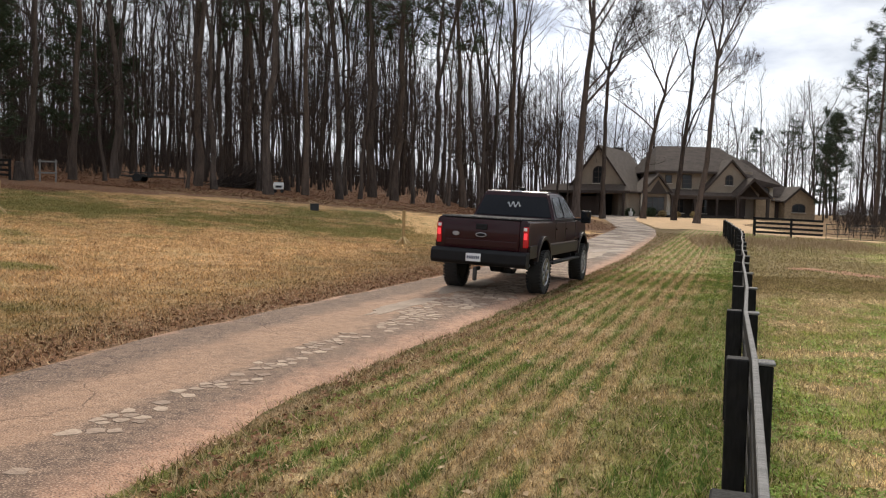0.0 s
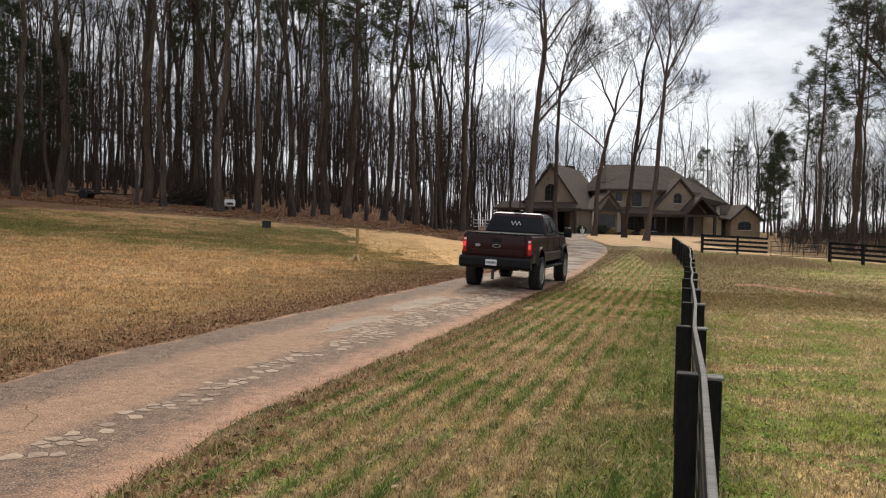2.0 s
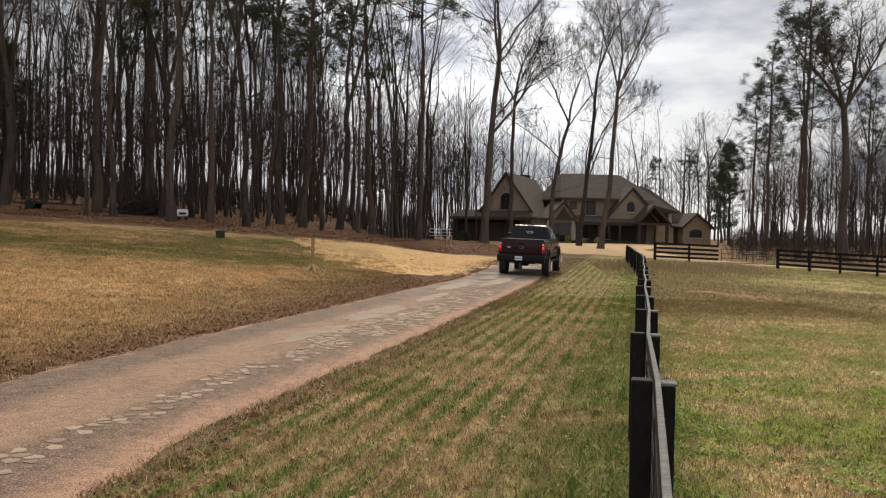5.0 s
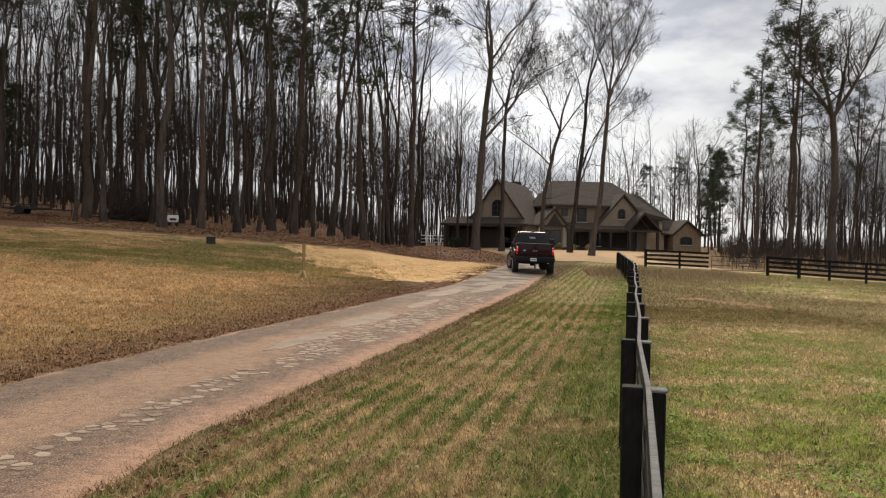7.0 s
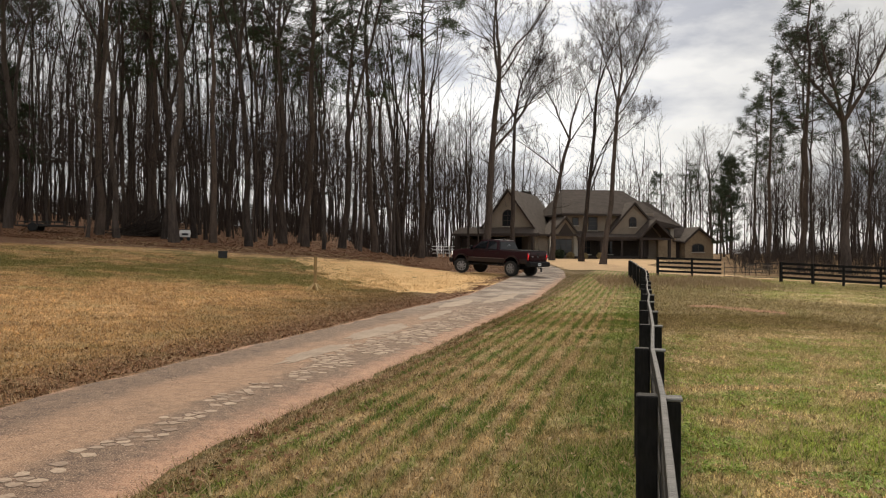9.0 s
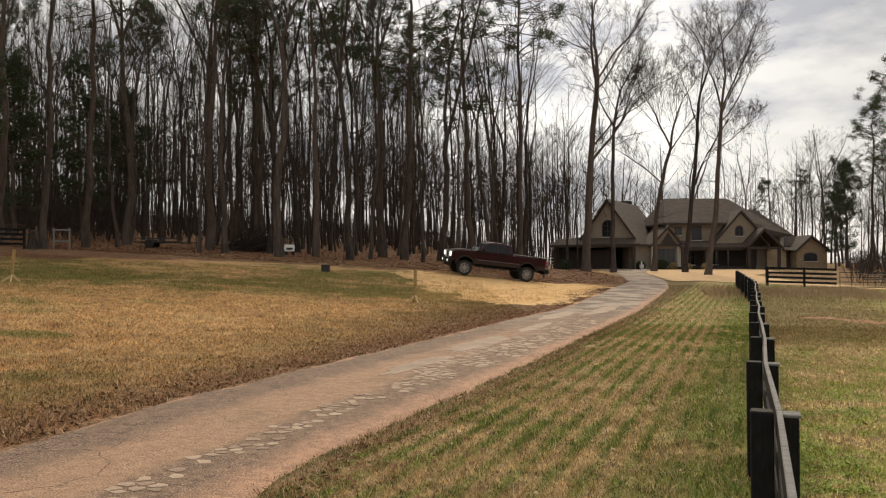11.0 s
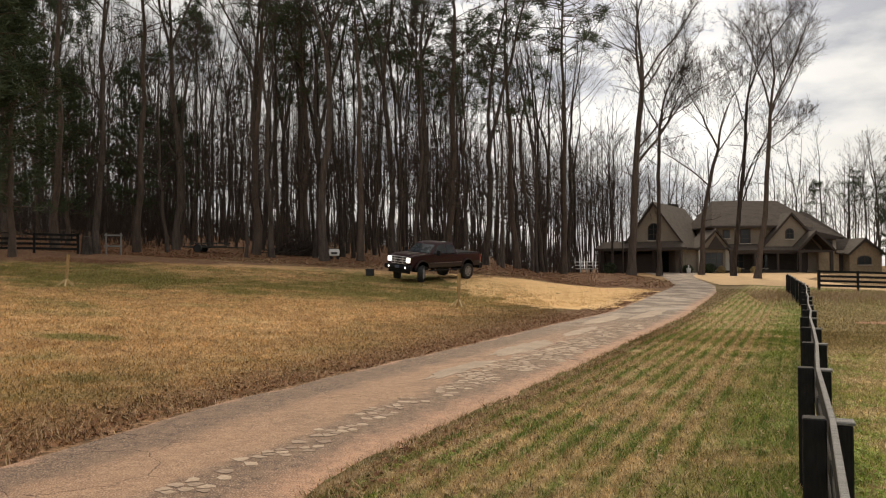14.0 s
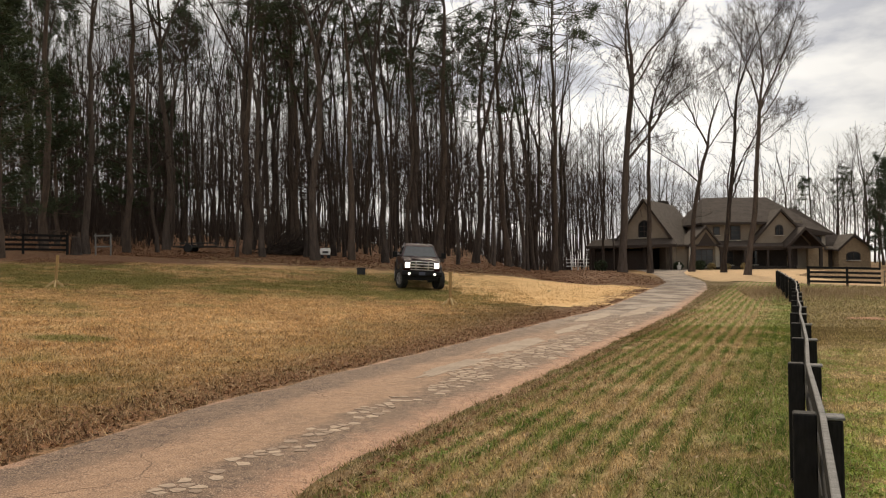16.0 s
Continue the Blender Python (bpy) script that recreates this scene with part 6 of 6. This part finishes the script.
def build_truck():
    th = empty("pickup_truck", pose(2.8, 18.5, 0), "dark maroon crew-cab pickup with taupe lower trim and black bed cover", "truck")
    low = [(-3.14, 0.66)] + [(-2.53, 0.66)] + arc(-1.98, 0.47, 0.565, 160, 20) + [(-1.43, 0.66), (1.43, 0.66)] + arc(1.98, 0.47, 0.565, 160, 20) + \
          [(2.53, 0.66), (2.78, 0.74), (2.86, 1.0), (2.85, 1.2), (2.74, 1.30), (2.2, 1.385), (1.36, 1.43), (1.0, 1.40), (-1.05, 1.385), (-1.12, 1.40), (-3.15, 1.41), (-3.17, 1.3)]
    bm = prism_bm(low, 1.97, "x", 0, 0.0)
    for v in bm.verts:
        z = v.co.z
        v.co.x *= 1 - 0.035 * max(0, (z - 1.15) / 0.3) - 0.03 * max(0, (0.85 - z) / 0.3)
        if v.co.y > 2.3:
            v.co.x *= 1 - 0.10 * (v.co.y - 2.3) / 0.55
    bmesh.ops.bevel(bm, geom=[e for e in bm.edges if abs(e.verts[0].co.x - e.verts[1].co.x) < 0.2 and abs(e.verts[0].co.x) > 0.5], offset=0.035, segments=3, affect="EDGES")
    smooth(part("body", bm, PAINT, th))
    cab = [(-1.04, 1.37), (-1.0, 1.5), (-0.86, 1.93), (-0.845, 1.99), (-0.80, 2.02), (-0.4, 2.035), (0.2, 2.035), (0.52, 2.0), (0.66, 1.93), (1.40, 1.40)]
    bm = prism_bm(cab, 2.0, "x", 0, 0.0)
    for v in bm.verts:
        v.co.x = math.copysign(cab_half(v.co.z), v.co.x)
    bmesh.ops.bevel(bm, geom=[e for e in bm.edges if abs(e.verts[0].co.x - e.verts[1].co.x) < 0.5], offset=0.05, segments=3, affect="EDGES")
    smooth(part("cab", bm, PAINT, th))
    hood = prism_bm([(1.5, 1.415), (2.2, 1.385), (2.6, 1.33), (2.62, 1.36), (2.2, 1.425), (1.55, 1.455)], 1.0, "x", 0, 0.012)
    smooth(part("hood_bulge", hood, PAINT, th))
    # glass
    for s in (-1, 1):
        part("front_window", pane_bm([(0.02, 1.46), (1.02, 1.46), (0.62, 1.84), (0.46, 1.915), (0.02, 1.935)], side=s), TINT, th, "dark tinted glass")
        part("rear_window", pane_bm([(-0.80, 1.46), (-0.07, 1.46), (-0.07, 1.935), (-0.62, 1.915), (-0.72, 1.83)], side=s), TINT, th, "dark tinted glass")
    part("back_window", end_pane_bm((-0.86, 1.93), (-1.02, 1.43), 0.05, 0.95, 0.065, -0.012), TINT, th, "dark tinted rear glass")
    part("windshield", end_pane_bm((0.66, 1.93), (1.40, 1.40), 0.04, 0.95, 0.09, -0.012), WINDSHIELD, th, "dark reflecting glass")
    # serpentine mark on the back window
    bm = bmesh.new()
    for k in range(24):
        a = k / 23
        u = 0.29 * (a - 0.5)
        w = 0.05 * math.cos(a * 6.283 * 2.5) * (1 if 0.02 < a < 0.98 else 0.5)
        box_bm(0.022, 0.004, 0.03, (u, 0, w), bm=bm)
    bmesh.ops.transform(bm, verts=bm.verts, matrix=pose(0.0, -0.968, 1.72, -17.7, 0, 0))
    part("decal", bm, DECAL, th, "pale winding mark")
    # doors, seams, handles
    for s in (-1, 1):
        for y in (1.08, 0.0, -0.98):
            z0 = 0.70 if y > -0.5 else 1.0
            part("door_seam", box_bm(0.006, 0.012, 1.39 - z0, (s * 0.981, y, (1.39 + z0) / 2)), BLACK_PLASTIC, th)
        part("belt_trim", box_bm(0.012, 2.05, 0.025, (s * 0.966, 0.05, 1.425), 0.004), BLACK_PLASTIC, th)
        part("lower_cladding", box_bm(0.02, 2.86, 0.24, (s * 0.985, 0, 0.78), 0.008), CLAD, th, "taupe lower body trim")
        part("stripe", box_bm(0.008, 2.84, 0.025, (s * 0.990, 0, 0.915), 0.003), ACCENT, th, "dull pale accent line")
        part("lower_cladding", box_bm(0.02, 0.56, 0.26, (s * 0.985, -2.84, 0.80), 0.008), CLAD, th, "taupe lower body trim")
        for y in (0.14, -0.86):
            part("door_handle", box_bm(0.03, 0.17, 0.035, (s * 0.992, y + 0.0, 1.22), 0.01), PAINT, th)
        for cy in (-1.98, 1.98):
            out = arc(cy, 0.47, 0.63, 168, 12, 16) + arc(cy, 0.47, 0.555, 12, 168, 16)
            part("fender_flare", prism_bm(out, 0.10, "x", s * 0.975, 0.012), CLAD, th, "taupe wheel-arch flare")
            part("wheel_well", prism_bm(arc(cy, 0.47, 0.555, 175, 5, 16), 0.62, "x", s * 0.63), BLACK_PLASTIC, th)
        part("running_board", box_bm(0.17, 2.75, 0.055, (s * 0.98, 0, 0.50), 0.02, 2), BLACK_PLASTIC, th)
        for y in (-0.9, 0.9):
            part("step_bracket", box_bm(0.3, 0.05, 0.12, (s * 0.80, y, 0.56), 0.01), BLACK_PLASTIC, th)
        # mirrors
        mirror = part("mirror", box_bm(0.24, 0.10, 0.30, (s * 1.24, 0.98, 1.50), 0.035, 2), BLACK_PLASTIC, th)
        part("mirror_glass", box_bm(0.19, 0.006, 0.24, (s * 1.24, 0.927, 1.50), 0.002), TINT, mirror)
        part("mirror_arm", box_bm(0.26, 0.045, 0.06, (s * 1.05, 1.0, 1.43), 0.012), BLACK_PLASTIC, mirror)
        # rear lamps
        lamp = part("tail_lamp", box_bm(0.10, 0.09, 0.41, (s * 0.905, -3.145, 1.09), 0.02, 2), TAIL_RED, th, "lit red tail lamp")
        part("reversing_lens", box_bm(0.07, 0.02, 0.06, (s * 0.895, -3.186, 1.245), 0.006), PLATE, lamp)
        part("brake_lens", box_bm(0.07, 0.02, 0.13, (s * 0.905, -3.186, 1.11), 0.008), TAIL_GLOW, lamp, "glowing red brake lens")
        # front lamps
        part("headlamp", box_bm(0.24, 0.14, 0.27, (s * 0.71, 2.845, 1.09), 0.03, 2), HEAD_WHITE, th, "lit white headlamp")
        part("fog_lamp", lathe([(-0.02, 0.06), (0.03, 0.06), (0.04, 0.045)], 18), HEAD_WHITE, th, "lit round fog lamp").matrix_basis = pose(s * 0.62, 2.99, 0.68, 0, 0, 90)
    # bed, tailgate
    part("bed_cover", prism_bm([(-3.13, 1.405), (-1.14, 1.405), (-1.14, 1.44), (-3.10, 1.445)], 1.78, "x", 0, 0.012), VINYL, th, "black vinyl bed cover")
    gate = smooth(part("tailgate", box_bm(1.56, 0.07, 0.60, (0, -3.165, 1.10), 0.02, 2), PAINT, th))
    part("gate_crease", box_bm(1.50, 0.02, 0.13, (0, -3.196, 0.92), 0.012, 2), PAINT, gate)
    def oval(w, h, x, z, depth):
        return prism_bm([(x + w * math.cos(k * 0.2618), z + h * math.sin(k * 0.2618)) for k in range(24)], depth, "y", -3.21, 0.004)
    badge = part("tailgate_badge", oval(0.115, 0.046, 0.0, 1.09, 0.03), RIM, gate, "oval chrome-rimmed badge")
    part("badge_field", oval(0.098, 0.031, 0.0, 1.09, 0.038), BLACK_PLASTIC, badge)
    part("emblem", oval(0.075, 0.042, -0.53, 1.09, 0.02), RIM, gate, "small oval chrome emblem")
    part("gate_handle", box_bm(0.24, 0.03, 0.11, (0.0, -3.205, 1.25), 0.012), BLACK_PLASTIC, gate, "black recessed handle")
    part("gate_cap", box_bm(1.60, 0.10, 0.03, (0, -3.15, 1.42), 0.01), BLACK_PLASTIC, gate)
    # bumpers
    bump = part("rear_bumper", prism_bm([(-3.34, 0.50), (-3.10, 0.47), (-3.08, 0.80), (-3.33, 0.80), (-3.39, 0.74), (-3.39, 0.56)], 1.98, "x", 0, 0.02), BLACK_PLASTIC, th, "dark step bumper")
    plate = part("number_plate", box_bm(0.31, 0.012, 0.16, (-0.08, -3.397, 0.645), 0.004), PLATE, bump)
    for k in range(7):
        part("plate_bar", box_bm(0.026, 0.004, 0.06, (-0.08 + (k - 3) * 0.038, -3.405, 0.645)), PLATE_INK, plate)
    part("hitch", box_bm(0.07, 0.26, 0.07, (0, -3.36, 0.43), 0.01), BLACK_PLASTIC, th)
    part("hitch_ball", box_bm(0.07, 0.10, 0.26, (0, -3.47, 0.33), 0.02, 2), TIRE_GREY, th)
    part("axle", lathe([(-0.8, 0.06), (-0.17, 0.07), (-0.12, 0.17), (0.12, 0.17), (0.17, 0.07), (0.8, 0.06)], 16), BLACK_PLASTIC, th).matrix_basis = pose(0, -1.98, 0.44)
    part("axle", lathe([(-0.8, 0.06), (0.8, 0.06)], 12), BLACK_PLASTIC, th).matrix_basis = pose(0, 1.98, 0.44)
    part("chassis", box_bm(0.95, 5.4, 0.18, (0, -0.2, 0.60), 0.02), BLACK_PLASTIC, th)
    part("exhaust_pipe", lathe([(-0.35, 0.045), (0.35, 0.045)], 12), CHROME, th).matrix_basis = pose(0.74, -2.85, 0.50, 0, 0, 78)
    fb = part("front_bumper", prism_bm([(2.80, 0.52), (2.98, 0.55), (3.02, 0.66), (3.00, 0.80), (2.78, 0.82)], 1.94, "x", 0, 0.02), BLACK_PLASTIC, th, "dark front bumper")
    part("number_plate", box_bm(0.31, 0.012, 0.15, (0, 3.02, 0.70), 0.004), PLATE_INK, fb)
    part("air_dam", box_bm(1.6, 0.12, 0.2, (0, 2.8, 0.45), 0.03), BLACK_PLASTIC, th)
    # grille
    gr = part("grille", box_bm(1.12, 0.06, 0.42, (0, 2.84, 1.06), 0.02), BLACK_PLASTIC, th)
    for z in (1.0, 1.13):
        part("grille_bar", box_bm(1.08, 0.05, 0.065, (0, 2.88, z), 0.015, 2), CHROME, gr, "chrome bar")
    part("grille_surround", box_bm(1.14, 0.04, 0.04, (0, 2.87, 1.26), 0.01), CHROME, gr)
    part("grille_surround", box_bm(1.14, 0.04, 0.04, (0, 2.87, 0.87), 0.01), CHROME, gr)
    part("badge", box_bm(0.24, 0.03, 0.10, (0, 2.91, 1.065), 0.03, 2), BLACK_PLASTIC, gr)
    for x in (-0.30, 0.30):
        part("grille_post", box_bm(0.05, 0.04, 0.38, (x, 2.885, 1.06), 0.01), CHROME, gr)
    # roof lamp
    part("roof_lamp", box_bm(0.26, 0.05, 0.03, (0, -0.845, 2.015), 0.008), PLATE, th, "high brake lamp with clear lenses")
    part("roof_aerial", box_bm(0.12, 0.10, 0.08, (0.06, -0.55, 2.07), 0.03, 2), BLACK_PLASTIC, th)
    for x in (-0.5, 0.5):
        part("wiper", box_bm(0.55, 0.015, 0.015, (x * 0.8, 1.36, 1.455)), BLACK_PLASTIC, th)
    for o in th.children:
        o.location.z += LIFT
    wheels = []
    tyre_me = None
    for x in (-0.91, 0.91):
        for y in (-1.98, 1.98):
            if tyre_me is None:
                bm = lathe([(-0.13, 0.27), (-0.15, 0.34), (-0.14, 0.40), (-0.11, 0.43), (-0.04, 0.44), (0.04, 0.44), (0.11, 0.43), (0.14, 0.40), (0.15, 0.34), (0.13, 0.27)], 40)
                for k in range(40):
                    for xx in (-0.11, 0.11):
                        a = 2 * math.pi * (k + 0.5 * (xx > 0)) / 40
                        b2 = box_bm(0.09, 0.035, 0.03)
                        bmesh.ops.transform(b2, verts=b2.verts, matrix=pose(0, 0, 0, math.degrees(a)) @ pose(xx, 0, 0.427))
                        me = bpy.data.meshes.new("tmp")
                        b2.to_mesh(me)
                        b2.free()
                        bm.from_mesh(me)
                        bpy.data.meshes.remove(me)
                tyre_me = bpy.data.meshes.new("tyre")
                bm.to_mesh(tyre_me)
                bm.free()
                tyre_me.materials.append(TYRE)
                rb = lathe([(-0.10, 0.10), (-0.10, 0.27), (-0.135, 0.285), (-0.145, 0.27), (-0.12, 0.25), (-0.06, 0.235), (0.06, 0.235), (0.12, 0.25), (0.145, 0.27), (0.135, 0.285), (0.10, 0.27), (0.10, 0.10)], 32)
                rim_me = bpy.data.meshes.new("rim_barrel")
                rb.to_mesh(rim_me)
                rb.free()
                rim_me.materials.append(BLACK_PLASTIC)
                sb = lathe([(0.08, 0.075), (0.16, 0.075), (0.17, 0.05)], 20)
                for k in range(8):
                    b2 = box_bm(0.035, 0.062, 0.19, (0.125, 0, 0.155), 0.01)
                    bmesh.ops.transform(b2, verts=b2.verts, matrix=pose(0, 0, 0, 45 * k))
                    me = bpy.data.meshes.new("tmp")
                    b2.to_mesh(me)
                    b2.free()
                    sb.from_mesh(me)
                    bpy.data.meshes.remove(me)
                r2 = lathe([(0.10, 0.235), (0.15, 0.262), (0.15, 0.28), (0.12, 0.285)], 32)
                me = bpy.data.meshes.new("tmp")
                r2.to_mesh(me)
                r2.free()
                sb.from_mesh(me)
                bpy.data.meshes.remove(me)
                spoke_me = bpy.data.meshes.new("rim")
                sb.to_mesh(spoke_me)
                sb.free()
                spoke_me.materials.append(RIM)
            w = new("wheel", rim_me)
            w.parent = th
            w.location = (x, y, RADIUS)
            w.scale = (1.0, RADIUS / 0.44, RADIUS / 0.44)
            t = new("tyre", tyre_me)
            t.parent = w
            r = tagged(new("rim", spoke_me), "bright chrome spoked rim")
            r.parent = w
            if x < 0:
                r.matrix_basis = pose(0, 0, 0, 0, 0, 180)
            wheels.append((w, x, y))
    return th, wheels


TRUCK, WHEELS = build_truck()
TRUCK_ROWS = [
    (0, 2.93, 19.06, -24.1),
    (0.5, 3.55, 20.75, -24.0),
    (1, 4.08, 22.12, -24.6),
    (1.5, 4.59, 23.32, -24.3),
    (2, 5.18, 24.71, -24.1),
    (2.5, 5.89, 26.36, -24.5),
    (3, 6.64, 28.19, -24.1),
    (3.5, 7.41, 30.06, -23.3),
    (4, 8.26, 31.99, -23.9),
    (6.5, 12.14, 41.55, -19.3),
    (7, 12.44, 43.01, -12.0),
    (7.5, 12.62, 44.42, -8.5),
    (8, 12.51, 45.94, -1.6),
    (8.2, 12.43, 46.52, 3.2),
    (8.9, 11.6, 49.0, 32.0),
    (9.6, 9.1, 50.6, 78.0),
    (10.5, 6.33, 50.78, 105.8),
    (11, 4.99, 50.41, 100.7),
    (11.5, 3.67, 50.11, 99.2),
    (12, 2.53, 49.82, 102.4),
    (12.5, 1.41, 49.40, 110.5),
    (13, 0.31, 48.79, 122.5),
    (13.5, -0.58, 48.05, 131.4),
    (14, -1.23, 47.27, 140.3),
    (14.3, -1.53, 46.77, 146.5),
    (14.6, -1.74, 46.27, 154.2),
    (15, -2.00, 45.49, 162.9),
    (15.5, -1.9, 44.24, 177.0),
    (16, -1.48, 42.60, 186.5),
]


def truck_at(t):
    ts = [r[0] for r in TRUCK_ROWS]
    return [float(np.interp(t, ts, [r[k] for r in TRUCK_ROWS])) for k in (1, 2, 3)]


def motions():
    rows = []
    for t, x, y, h in TRUCK_ROWS:
        c, s = math.cos(radians(h)), math.sin(radians(h))
        f, b = gz(x - 1.98 * s, y + 1.98 * c), gz(x + 1.98 * s, y - 1.98 * c)
        l, r = gz(x - 0.86 * c, y - 0.86 * s), gz(x + 0.86 * c, y + 0.86 * s)
        rows.append((t, pose(x, y, (f + b) / 2 + 0.045, math.degrees(math.atan2(f - b, 3.96)), math.degrees(math.atan2(l - r, 1.72)), h)))
    walk(TRUCK, rows)
    # wheels roll with the way gone and steer with the bend
    step, gone, n = 0.1, 0.0, 160
    states, last = [], truck_at(0)
    for k in range(n + 1):
        now = truck_at(k * step)
        ds = math.hypot(now[0] - last[0], now[1] - last[1])
        gone += ds
        a, b = truck_at(max(0, k * step - 0.5)), truck_at(min(16, k * step + 0.5))
        dist = math.hypot(b[0] - a[0], b[1] - a[1])
        steer = math.degrees(math.atan2(3.96 * radians(b[2] - a[2]), max(dist, 0.3)))
        states.append((k * step, gone, max(-32, min(32, steer))))
        last = now
    for w, x, y in WHEELS:
        walk(w, [(t, pose(x, y, RADIUS, -math.degrees(g / RADIUS), 0, st if y > 0 else 0)) for t, g, st in states])


build_chunks()
motions()
